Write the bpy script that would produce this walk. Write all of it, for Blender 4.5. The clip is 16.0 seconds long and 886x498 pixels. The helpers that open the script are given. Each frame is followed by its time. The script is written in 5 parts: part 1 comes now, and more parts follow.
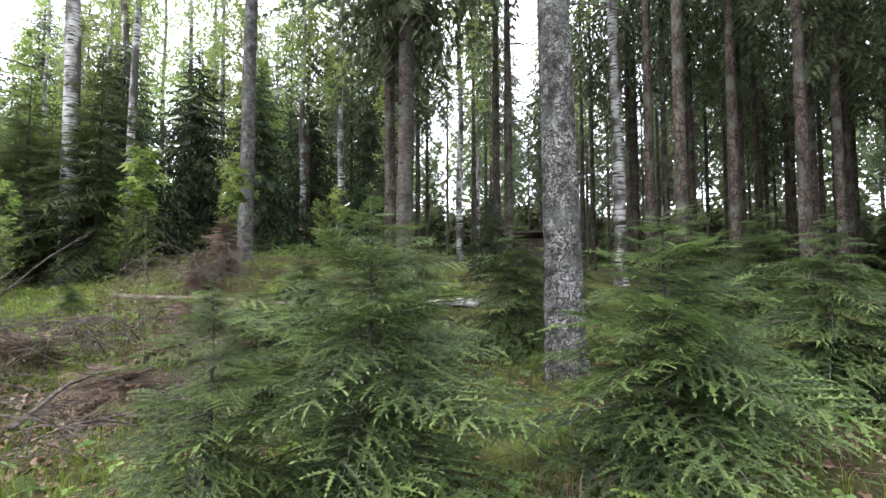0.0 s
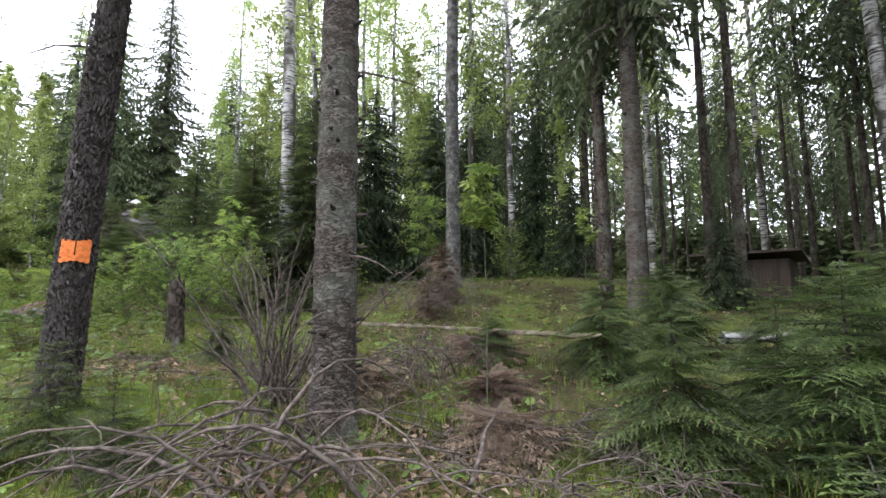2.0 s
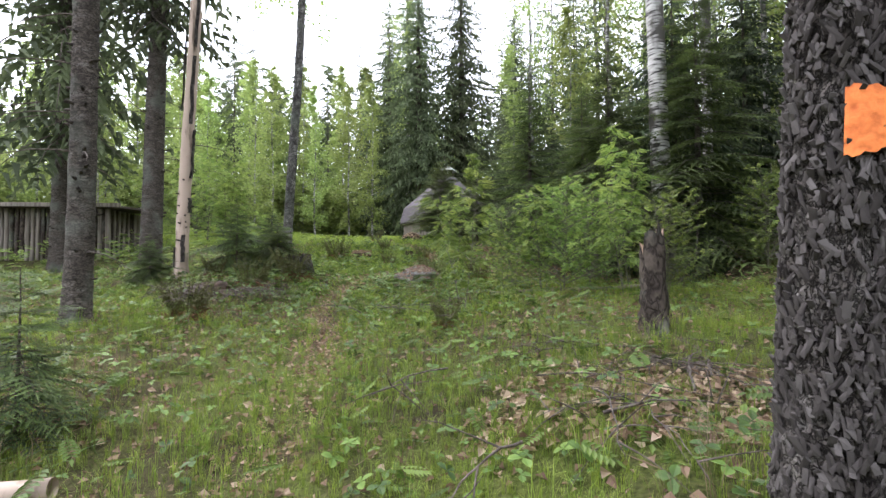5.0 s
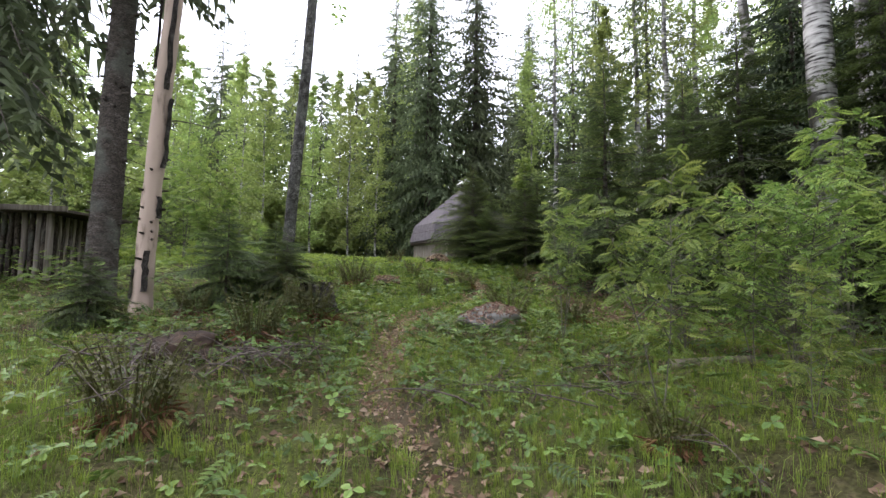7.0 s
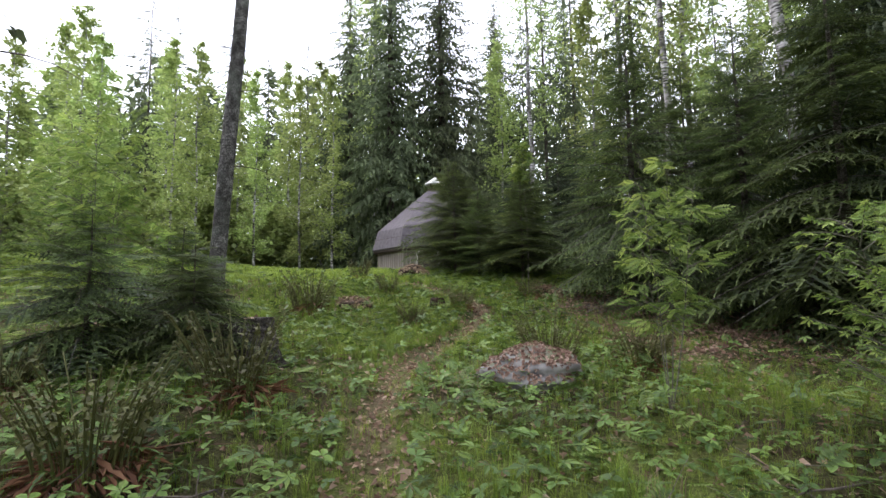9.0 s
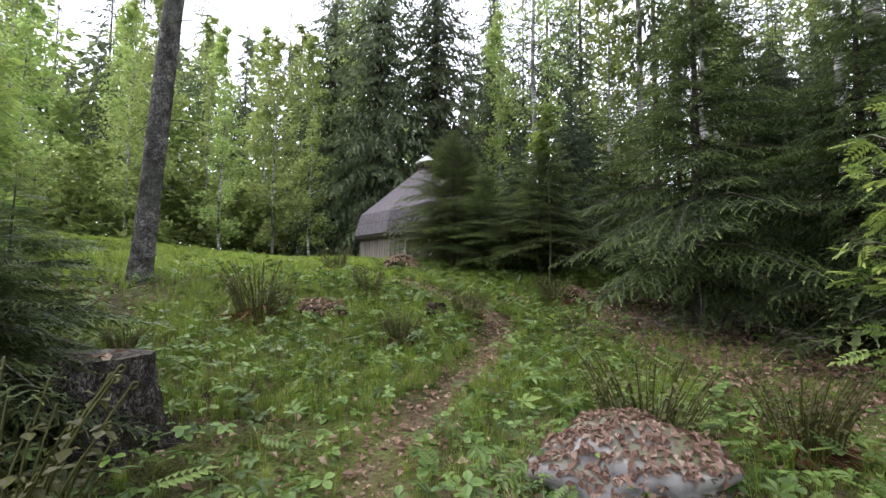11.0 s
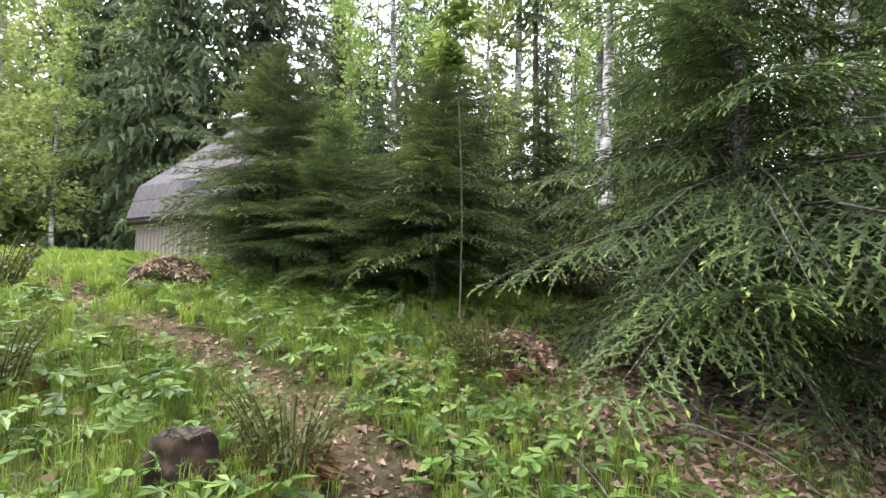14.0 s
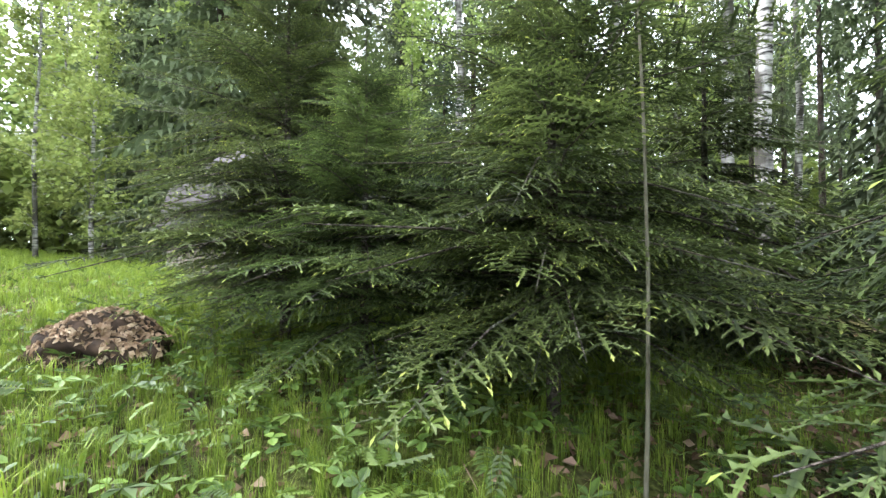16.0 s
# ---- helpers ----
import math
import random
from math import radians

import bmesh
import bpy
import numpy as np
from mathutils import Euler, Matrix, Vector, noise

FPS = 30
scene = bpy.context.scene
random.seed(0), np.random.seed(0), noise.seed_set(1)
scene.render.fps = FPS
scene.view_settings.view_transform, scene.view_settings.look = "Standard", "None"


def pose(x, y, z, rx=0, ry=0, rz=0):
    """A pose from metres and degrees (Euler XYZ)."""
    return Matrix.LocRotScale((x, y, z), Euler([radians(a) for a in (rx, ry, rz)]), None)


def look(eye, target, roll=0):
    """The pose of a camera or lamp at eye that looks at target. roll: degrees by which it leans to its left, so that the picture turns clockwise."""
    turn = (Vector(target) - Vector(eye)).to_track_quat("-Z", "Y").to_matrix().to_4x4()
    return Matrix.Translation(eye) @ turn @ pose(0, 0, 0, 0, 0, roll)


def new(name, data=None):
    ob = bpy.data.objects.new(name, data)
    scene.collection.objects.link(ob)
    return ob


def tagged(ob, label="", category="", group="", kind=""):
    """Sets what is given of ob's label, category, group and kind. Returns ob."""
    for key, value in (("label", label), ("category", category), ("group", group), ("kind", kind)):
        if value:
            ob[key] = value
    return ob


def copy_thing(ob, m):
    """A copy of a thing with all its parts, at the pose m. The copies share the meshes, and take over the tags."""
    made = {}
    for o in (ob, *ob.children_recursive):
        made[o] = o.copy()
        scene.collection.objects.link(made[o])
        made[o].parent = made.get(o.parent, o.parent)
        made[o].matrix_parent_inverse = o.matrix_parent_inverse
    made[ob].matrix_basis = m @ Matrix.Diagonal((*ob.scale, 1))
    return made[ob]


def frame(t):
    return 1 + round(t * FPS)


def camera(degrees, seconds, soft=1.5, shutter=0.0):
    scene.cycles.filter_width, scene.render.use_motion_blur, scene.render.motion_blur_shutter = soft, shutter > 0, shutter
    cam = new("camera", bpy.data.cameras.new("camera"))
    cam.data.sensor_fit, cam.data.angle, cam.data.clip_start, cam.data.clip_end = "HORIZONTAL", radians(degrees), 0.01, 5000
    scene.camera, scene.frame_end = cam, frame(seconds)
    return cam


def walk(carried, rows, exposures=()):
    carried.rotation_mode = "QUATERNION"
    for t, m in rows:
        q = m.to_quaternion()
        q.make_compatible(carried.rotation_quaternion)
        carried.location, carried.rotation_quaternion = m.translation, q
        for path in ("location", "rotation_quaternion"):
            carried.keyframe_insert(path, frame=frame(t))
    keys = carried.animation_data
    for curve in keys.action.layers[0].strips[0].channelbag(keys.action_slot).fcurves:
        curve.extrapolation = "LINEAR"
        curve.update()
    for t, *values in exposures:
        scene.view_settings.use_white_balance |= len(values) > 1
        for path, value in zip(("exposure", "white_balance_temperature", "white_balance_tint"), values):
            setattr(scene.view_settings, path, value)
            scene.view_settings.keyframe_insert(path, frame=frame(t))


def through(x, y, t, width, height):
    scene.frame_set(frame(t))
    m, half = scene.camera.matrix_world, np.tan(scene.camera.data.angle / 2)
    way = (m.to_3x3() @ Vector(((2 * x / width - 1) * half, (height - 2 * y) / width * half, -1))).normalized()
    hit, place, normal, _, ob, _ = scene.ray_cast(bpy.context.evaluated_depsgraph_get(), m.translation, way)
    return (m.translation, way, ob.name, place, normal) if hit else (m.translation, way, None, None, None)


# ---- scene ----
cam = camera(86.78, 16.0)
PATH = [
    (0, (3.301, -6.156, 1.207), (4.69, -4.721, 1.313), -0.1),
    (0.5, (2.937, -5.774, 1.177), (4.225, -4.249, 1.303), -0.1),
    (1, (2.667, -5.34, 1.183), (3.796, -3.696, 1.338), -0.1),
    (1.5, (2.277, -4.786, 1.185), (3.357, -3.115, 1.388), -0.6),
    (2, (1.97, -4.262, 1.204), (2.978, -2.55, 1.43), -0.2),
    (2.5, (1.657, -3.734, 1.241), (2.602, -1.981, 1.432), -0.2),
    (3, (1.359, -3.143, 1.248), (2.089, -1.283, 1.335), -1.6),
    (3.5, (1.12, -2.579, 1.283), (1.64, -0.648, 1.303), -1.8),
    (4, (0.838, -2.031, 1.242), (1.135, -0.054, 1.25), -2.7),
    (4.5, (0.516, -1.449, 1.244), (0.607, 0.549, 1.246), -2.6),
    (5, (0.207, -0.879, 1.247), (0.207, 1.12, 1.316), -0.5),
    (5.2, (0.074, -0.635, 1.249), (0.049, 1.362, 1.343), 0.4),
    (7.3, (-1.41, 2.465, 1.511), (-1.294, 4.456, 1.671), 0.3),
    (7.5, (-1.468, 2.711, 1.539), (-1.328, 4.7, 1.7), 0.0),
    (8, (-1.536, 3.284, 1.641), (-1.361, 5.268, 1.812), -0.2),
    (8.5, (-1.567, 3.908, 1.7), (-1.322, 5.887, 1.855), -1.0),
    (9, (-1.648, 4.54, 1.716), (-1.379, 6.513, 1.903), -1.0),
    (9.2, (-1.658, 4.806, 1.693), (-1.378, 6.777, 1.888), -0.7),
    (11.3, (-1.562, 6.859, 1.924), (-1.205, 8.824, 2.035), 1.10),
    (11.5, (-1.548, 7.090, 1.932), (-1.167, 9.051, 2.032), 1.78),
    (12, (-1.487, 7.731, 1.978), (-1.059, 9.680, 2.102), 2.53),
    (12.5, (-1.405, 8.380, 2.083), (-0.856, 10.298, 2.226), 2.08),
    (13, (-1.239, 8.981, 2.132), (-0.561, 10.855, 2.305), 2.35),
    (13.5, (-1.005, 9.525, 2.215), (-0.178, 11.341, 2.352), 1.48),
    (14, (-0.737, 10.023, 2.261), (0.222, 11.776, 2.355), 0.49),
    (14.5, (-0.438, 10.551, 2.331), (0.573, 12.274, 2.423), -0.55),
    (15, (-0.199, 11.093, 2.434), (0.847, 12.794, 2.545), -1.13),
    (15.5, (-0.084, 11.574, 2.521), (0.843, 13.344, 2.608), -1.41),
    (16, (0.014, 12.035, 2.668), (0.720, 13.906, 2.724), 0.09),
]
walk(cam, [(t, look(eye, target, roll)) for t, eye, target, roll in PATH], [(0, 1.1, 6250, 17), (1.5, 0.85, 6250, 17), (2.5, 0.75, 6250, 17), (4, 0.95, 6250, 17), (5, 0.85, 6250, 17), (7.5, 0.45, 6250, 19), (9, 0.5, 6200, 19), (12, 0.7, 6250, 19), (14.5, 1.6, 6300, 13), (15.5, 1.75, 6250, 11), (16, 1.6, 6200, 10)])

# ---- light: overcast sky, soft high sun ----
SUN_EL, SUN_AZ = radians(48), radians(300)
world = bpy.data.worlds.new("world")
scene.world = world
world.use_nodes = True
wn, wl = world.node_tree.nodes, world.node_tree.links
wn.clear()
sky = wn.new("ShaderNodeTexSky")
sky.sky_type, sky.sun_disc = "NISHITA", False
sky.sun_elevation, sky.sun_rotation = SUN_EL, SUN_AZ
cloud = wn.new("ShaderNodeMix")
cloud.data_type = "RGBA"
cloud.inputs[0].default_value = 0.85
cloud.inputs[7].default_value = (15.0, 15.6, 16.6, 1)
bg = wn.new("ShaderNodeBackground")
bg.inputs["Strength"].default_value = 0.15
wo = wn.new("ShaderNodeOutputWorld")
wl.new(sky.outputs[0], cloud.inputs[6])
wl.new(cloud.outputs[2], bg.inputs["Color"])
wl.new(bg.outputs[0], wo.inputs["Surface"])
sun = new("sun", bpy.data.lights.new("sun", "SUN"))
sun.data.energy, sun.data.angle, sun.data.color = 2.0, radians(20), (1, 0.96, 0.9)
sun.matrix_world = look((math.sin(SUN_AZ) * math.cos(SUN_EL), math.cos(SUN_AZ) * math.cos(SUN_EL), math.sin(SUN_EL)), (0, 0, 0))

# ---- materials ----


def mat(name, rough=0.8, spec=0.3):
    m = bpy.data.materials.new(name)
    m.use_nodes = True
    b = m.node_tree.nodes["Principled BSDF"]
    b.inputs["Roughness"].default_value = rough
    b.inputs["Specular IOR Level"].default_value = spec
    return m, m.node_tree.nodes, m.node_tree.links, b


def ramp(nodes, stops):
    r = nodes.new("ShaderNodeValToRGB")
    e = r.color_ramp.elements
    while len(e) < len(stops):
        e.new(0.5)
    for k, (p, c) in enumerate(stops):
        e[k].position, e[k].color = p, (*c, 1)
    return r


def noise_node(nodes, links, scale, detail=4, stretch=(1, 1, 1), coord="Object"):
    tc, mp, n = nodes.new("ShaderNodeTexCoord"), nodes.new("ShaderNodeMapping"), nodes.new("ShaderNodeTexNoise")
    mp.inputs["Scale"].default_value = stretch
    n.inputs["Scale"].default_value, n.inputs["Detail"].default_value = scale, detail
    links.new(tc.outputs[coord], mp.inputs[0])
    links.new(mp.outputs[0], n.inputs["Vector"])
    return n


def bump(nodes, links, b, height, dist, strength=1.0):
    k = nodes.new("ShaderNodeBump")
    k.inputs["Distance"].default_value, k.inputs["Strength"].default_value = dist, strength
    links.new(height, k.inputs["Height"])
    links.new(k.outputs[0], b.inputs["Normal"])


def leaf_mat(name, dark, mid, fresh, through=0.35, rough=0.5, late=False):
    """Foliage: colour from the tone of each leaf, tree by tree variation, and light let through."""
    m, n, l, b = mat(name, rough, 0.35)
    at, info = n.new("ShaderNodeAttribute"), n.new("ShaderNodeObjectInfo")
    at.attribute_name = "tone"
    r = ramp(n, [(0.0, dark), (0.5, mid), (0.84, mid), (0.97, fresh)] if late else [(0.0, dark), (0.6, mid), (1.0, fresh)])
    l.new(at.outputs["Fac"], r.inputs[0])
    hsv, mr, hue = n.new("ShaderNodeHueSaturation"), n.new("ShaderNodeMapRange"), n.new("ShaderNodeMapRange")
    mr.inputs["To Min"].default_value, mr.inputs["To Max"].default_value = 0.78, 1.22
    hue.inputs["To Min"].default_value, hue.inputs["To Max"].default_value = 0.485, 0.512
    l.new(info.outputs["Random"], mr.inputs[0])
    l.new(info.outputs["Random"], hue.inputs[0])
    l.new(mr.outputs[0], hsv.inputs["Value"])
    l.new(hue.outputs[0], hsv.inputs["Hue"])
    l.new(r.outputs[0], hsv.inputs["Color"])
    l.new(hsv.outputs[0], b.inputs["Base Color"])
    tr, mx, out = n.new("ShaderNodeBsdfTranslucent"), n.new("ShaderNodeMixShader"), n["Material Output"]
    mx.inputs[0].default_value = through
    l.new(hsv.outputs[0], tr.inputs[0])
    l.new(b.outputs[0], mx.inputs[1])
    l.new(tr.outputs[0], mx.inputs[2])
    l.new(mx.outputs[0], out.inputs[0])
    return m


def bark_mat(name, stops, scale=9.0, stretch=(1, 1, 0.35), depth=0.012, moss=0.0, crack=14.0):
    m, n, l, b = mat(name, 0.92, 0.15)
    a = noise_node(n, l, scale, 6, stretch)
    v = n.new("ShaderNodeTexVoronoi")
    v.feature, v.inputs["Scale"].default_value = "DISTANCE_TO_EDGE", crack
    tc, mp = n.new("ShaderNodeTexCoord"), n.new("ShaderNodeMapping")
    mp.inputs["Scale"].default_value = stretch
    w = n.new("ShaderNodeMix")
    w.data_type, w.inputs[0].default_value = "VECTOR", 0.3
    l.new(tc.outputs["Object"], mp.inputs[0])
    l.new(mp.outputs[0], w.inputs[4])
    l.new(a.outputs["Color"], w.inputs[5])
    l.new(w.outputs[1], v.inputs["Vector"])
    edge = ramp(n, [(0.0, (0, 0, 0)), (0.16, (1, 1, 1))])
    l.new(v.outputs["Distance"], edge.inputs[0])
    r = ramp(n, stops)
    l.new(a.outputs["Fac"], r.inputs[0])
    fine = noise_node(n, l, scale * 6, 4, stretch)
    mul = n.new("ShaderNodeMix")
    mul.data_type, mul.blend_type, mul.inputs[0].default_value = "RGBA", "MULTIPLY", 0.6
    fr = ramp(n, [(0.3, (0.45, 0.43, 0.4)), (0.7, (1.2, 1.2, 1.2))])
    l.new(fine.outputs["Fac"], fr.inputs[0])
    l.new(r.outputs[0], mul.inputs[6])
    l.new(fr.outputs[0], mul.inputs[7])
    dk = n.new("ShaderNodeMix")
    dk.data_type = "RGBA"
    dk.inputs[6].default_value = (*[c * 0.45 for c in stops[0][1]], 1)
    l.new(edge.outputs[0], dk.inputs[0])
    l.new(mul.outputs[2], dk.inputs[7])
    last = dk.outputs[2]
    if moss:
        big = noise_node(n, l, 2.2, 3)
        mr = ramp(n, [(0.5, (0, 0, 0)), (0.62, (moss, moss, moss))])
        mm = n.new("ShaderNodeMix")
        mm.data_type = "RGBA"
        mm.inputs[7].default_value = (0.20, 0.23, 0.19, 1)
        l.new(big.outputs["Fac"], mr.inputs[0])
        l.new(mr.outputs[0], mm.inputs[0])
        l.new(last, mm.inputs[6])
        last = mm.outputs[2]
    l.new(last, b.inputs["Base Color"])
    add = n.new("ShaderNodeMath")
    l.new(edge.outputs[0], add.inputs[0])
    l.new(fine.outputs["Fac"], add.inputs[1])
    bump(n, l, b, add.outputs[0], depth)
    return m


def birch_mat(name, dirt=0.35):
    """White bark with black cross bands and dark rough patches, darker near the foot."""
    m, n, l, b = mat(name, 0.75, 0.25)
    a = noise_node(n, l, 7, 6, (0.5, 0.5, 3.2))
    p = noise_node(n, l, 2.6, 5, (1, 1, 0.5))
    r1 = ramp(n, [(0.40, (0.03, 0.028, 0.025)), (0.47, (0.34, 0.33, 0.31)), (0.7, (0.62, 0.61, 0.58))])
    l.new(a.outputs["Fac"], r1.inputs[0])
    r2 = ramp(n, [(dirt, (1, 1, 1)), (dirt + 0.12, (0, 0, 0))])
    l.new(p.outputs["Fac"], r2.inputs[0])
    mx = n.new("ShaderNodeMix")
    mx.data_type = "RGBA"
    mx.inputs[7].default_value = (0.075, 0.07, 0.06, 1)
    l.new(r2.outputs[0], mx.inputs[0])
    l.new(r1.outputs[0], mx.inputs[6])
    l.new(mx.outputs[2], b.inputs["Base Color"])
    bump(n, l, b, a.outputs["Fac"], 0.01)
    return m


def plain_noise(name, c1, c2, scale=8, rough=0.85, stretch=(1, 1, 1), depth=0.004, lo=0.35, hi=0.65, metal=0.0):
    m, n, l, b = mat(name, rough, 0.3)
    b.inputs["Metallic"].default_value = metal
    a = noise_node(n, l, scale, 6, stretch)
    r = ramp(n, [(lo, c1), (hi, c2)])
    l.new(a.outputs["Fac"], r.inputs[0])
    l.new(r.outputs[0], b.inputs["Base Color"])
    bump(n, l, b, a.outputs["Fac"], depth)
    return m


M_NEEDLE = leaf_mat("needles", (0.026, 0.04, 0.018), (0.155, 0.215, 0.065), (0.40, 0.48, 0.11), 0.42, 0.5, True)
M_DEADNEEDLE = leaf_mat("dead_brown_twigs", (0.11, 0.075, 0.055), (0.30, 0.215, 0.155), (0.42, 0.33, 0.25), 0.2, 0.85)
# Darker copy of the needles: the thicket's shade is put into the colour.
M_NEEDLE_SHADED = leaf_mat("shaded_needles", (0.02, 0.032, 0.015), (0.075, 0.11, 0.042), (0.14, 0.18, 0.07), 0.3, 0.6)
# Distance haze put into the colour: a paler, greyer copy of the needles.
M_NEEDLE_HAZED = leaf_mat("hazed_needles", (0.06, 0.08, 0.04), (0.19, 0.235, 0.115), (0.28, 0.34, 0.16), 0.45, 0.6)
M_BIRCH_LEAF = leaf_mat("birch_leaves", (0.14, 0.20, 0.06), (0.34, 0.43, 0.13), (0.50, 0.58, 0.21), 0.5)
M_ROWAN = leaf_mat("broad_leaves", (0.07, 0.12, 0.03), (0.22, 0.32, 0.075), (0.45, 0.53, 0.13), 0.45)
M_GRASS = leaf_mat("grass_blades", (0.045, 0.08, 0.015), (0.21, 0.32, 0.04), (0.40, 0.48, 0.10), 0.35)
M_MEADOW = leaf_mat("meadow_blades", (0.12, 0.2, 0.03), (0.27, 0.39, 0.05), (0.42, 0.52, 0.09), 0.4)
M_HERB = leaf_mat("herb_leaves", (0.025, 0.05, 0.013), (0.105, 0.18, 0.032), (0.22, 0.32, 0.07), 0.2)
M_STRAW = leaf_mat("dry_stems", (0.10, 0.065, 0.04), (0.24, 0.17, 0.11), (0.42, 0.34, 0.24), 0.15, 0.8)
M_LITTER = leaf_mat("dead_leaves", (0.09, 0.05, 0.032), (0.31, 0.21, 0.14), (0.60, 0.48, 0.36), 0.2, 0.75)
M_RUST = leaf_mat("dead_fern", (0.07, 0.03, 0.015), (0.17, 0.08, 0.04), (0.30, 0.18, 0.10), 0.15, 0.8)
M_FERN = leaf_mat("fern_shoots", (0.05, 0.05, 0.02), (0.12, 0.125, 0.035), (0.24, 0.28, 0.08), 0.3)
M_TWIG = plain_noise("dead_twigs", (0.045, 0.036, 0.03), (0.165, 0.135, 0.115), 24)
M_PALEWOOD = plain_noise("bare_wood", (0.30, 0.20, 0.13), (0.52, 0.40, 0.30), 5, 0.8, (1, 1, 0.12), 0.006)
M_SPRUCE_BARK = bark_mat("spruce_bark", [(0.3, (0.085, 0.072, 0.062)), (0.55, (0.15, 0.13, 0.112)), (0.75, (0.24, 0.22, 0.20))], 7, (1, 1, 2.2), 0.010, 0.35, 18)
M_PLATE_BARK = bark_mat("plated_bark", [(0.3, (0.06, 0.05, 0.045)), (0.5, (0.13, 0.115, 0.105)), (0.75, (0.30, 0.28, 0.26))], 14, (1, 1, 0.6), 0.03, 0.0, 34)
M_FLAKE = leaf_mat("bark_flakes", (0.035, 0.03, 0.027), (0.075, 0.066, 0.06), (0.145, 0.133, 0.125), 0.0, 0.9)
M_KNOT = plain_noise("knot_wood", (0.02, 0.016, 0.013), (0.075, 0.06, 0.05), 30)
M_FAR_BARK = bark_mat("far_bark", [(0.3, (0.06, 0.048, 0.04)), (0.7, (0.14, 0.115, 0.095))], 6, (1, 1, 0.5), 0.01, 0.3, 14)
M_BIRCH_BARK = birch_mat("birch_bark", 0.42)
M_BIRCH_ROUGH = bark_mat("rough_birch_bark", [(0.36, (0.08, 0.074, 0.068)), (0.5, (0.19, 0.185, 0.172)), (0.68, (0.38, 0.37, 0.35))], 7, (1, 1, 0.9), 0.015, 0.3, 22)
M_SNAG = plain_noise("snag_wood", (0.10, 0.07, 0.05), (0.46, 0.36, 0.29), 3.2, 0.85, (2, 2, 0.5), 0.01, 0.30, 0.42)
M_STEM = plain_noise("young_stem", (0.09, 0.085, 0.06), (0.17, 0.16, 0.12), 12)
M_ORANGE = plain_noise("orange_paint", (0.55, 0.12, 0.025), (0.85, 0.24, 0.06), 30, 0.7, (1, 1, 1), 0.006, 0.3, 0.55)
M_FELT = plain_noise("roofing_felt", (0.085, 0.075, 0.082), (0.125, 0.112, 0.12), 9, 0.85, (1, 1, 1), 0.003)
M_BOARD = plain_noise("weathered_board", (0.13, 0.11, 0.09), (0.27, 0.24, 0.205), 7, 0.9, (3, 3, 0.2), 0.004)
M_DARKBOARD = plain_noise("dark_board", (0.035, 0.027, 0.022), (0.085, 0.065, 0.052), 7, 0.9, (3, 3, 0.2), 0.004)
M_WHITE = plain_noise("worn_white_paint", (0.42, 0.38, 0.32), (0.68, 0.66, 0.60), 14, 0.7)
M_TIN = plain_noise("pale_tin", (0.42, 0.44, 0.40), (0.60, 0.62, 0.58), 6, 0.5, (1, 1, 1), 0.002)
M_LOG = plain_noise("grey_dead_wood", (0.10, 0.08, 0.062), (0.25, 0.21, 0.17), 5, 0.85, (1, 1, 1), 0.006)
M_MOSS = plain_noise("moss", (0.045, 0.055, 0.012), (0.14, 0.14, 0.03), 22, 0.95, (1, 1, 1), 0.02)
M_SOIL = plain_noise("dark_soil", (0.02, 0.014, 0.01), (0.07, 0.045, 0.03), 12, 0.95, (1, 1, 1), 0.02)

# ---- terrain ----
YS = [-60, -12, -6, -3, 0, 2.5, 6, 8, 9, 11, 12, 14, 16, 20, 26, 34, 60]
ZS = [-0.2, -0.1, -0.04, 0.0, 0.1, 0.28, 0.55, 0.8, 0.95, 1.22, 1.45, 1.9, 2.15, 2.4, 2.6, 2.8, 3.2]
TRAIL_Y = [-8, -4, -1, 1.5, 4.5, 6.2, 8.2, 9.2, 10.9, 11.9, 12.6, 13.7, 14.6, 17, 24]
TRAIL_X = [3.5, 1.2, -0.3, -0.7, -1.1, -1.68, -1.7, -1.45, -0.4, -0.05, -0.2, -0.85, -1.4, -2.6, -5]


def step01(a, b, v):
    t = np.clip((np.asarray(v, float) - a) / (b - a), 0, 1)
    return t * t * (3 - 2 * t)


def wave(x, y):
    return (np.sin(x * 1.7 + 0.6 * y) * np.sin(y * 1.3 - 0.4 * x) * 0.5 + np.sin(x * 3.9 - y * 2.1 + 1) * np.sin(y * 4.7 + x * 0.7) * 0.3
            + np.sin(x * 8.3 + 2) * np.sin(y * 7.1 + x) * 0.12)


def off_trail(x, y):
    return np.abs(np.asarray(x, float) - np.interp(y, TRAIL_Y, TRAIL_X))


def ground_z(x, y):
    """Height of the ground: it climbs along the trail, to the north-east and up to the meadow in the west."""
    x, y = np.asarray(x, float), np.asarray(y, float)
    z = np.interp(y, YS, ZS) + 0.72 * step01(3, 16, x) * step01(22, 4, y) + 0.75 * step01(-3, -13, x) * step01(13, 24, y)
    z = z + 0.28 * step01(0.1, 1.2, x) * step01(-2.5, 0.2, y) * step01(9, 5, y) + 0.2 * step01(-1.9, -3.0, x) * step01(2, 5, y) * step01(10, 8, y)
    z = z + 0.6 * step01(1.5, 5, y) * step01(4, 7.5, x) * step01(14, 9, y) * step01(16, 12, x)
    d = off_trail(x, y)
    z = z + 0.09 * wave(x, y) * step01(0.3, 1.6, d) - 0.03 * step01(0.3, 0.0, d)
    r = np.hypot(x, y - 5)
    return z + 2.5 * step01(45, 200, r)


def gz(x, y):
    return float(ground_z(x, y))


# ---- mesh tools ----


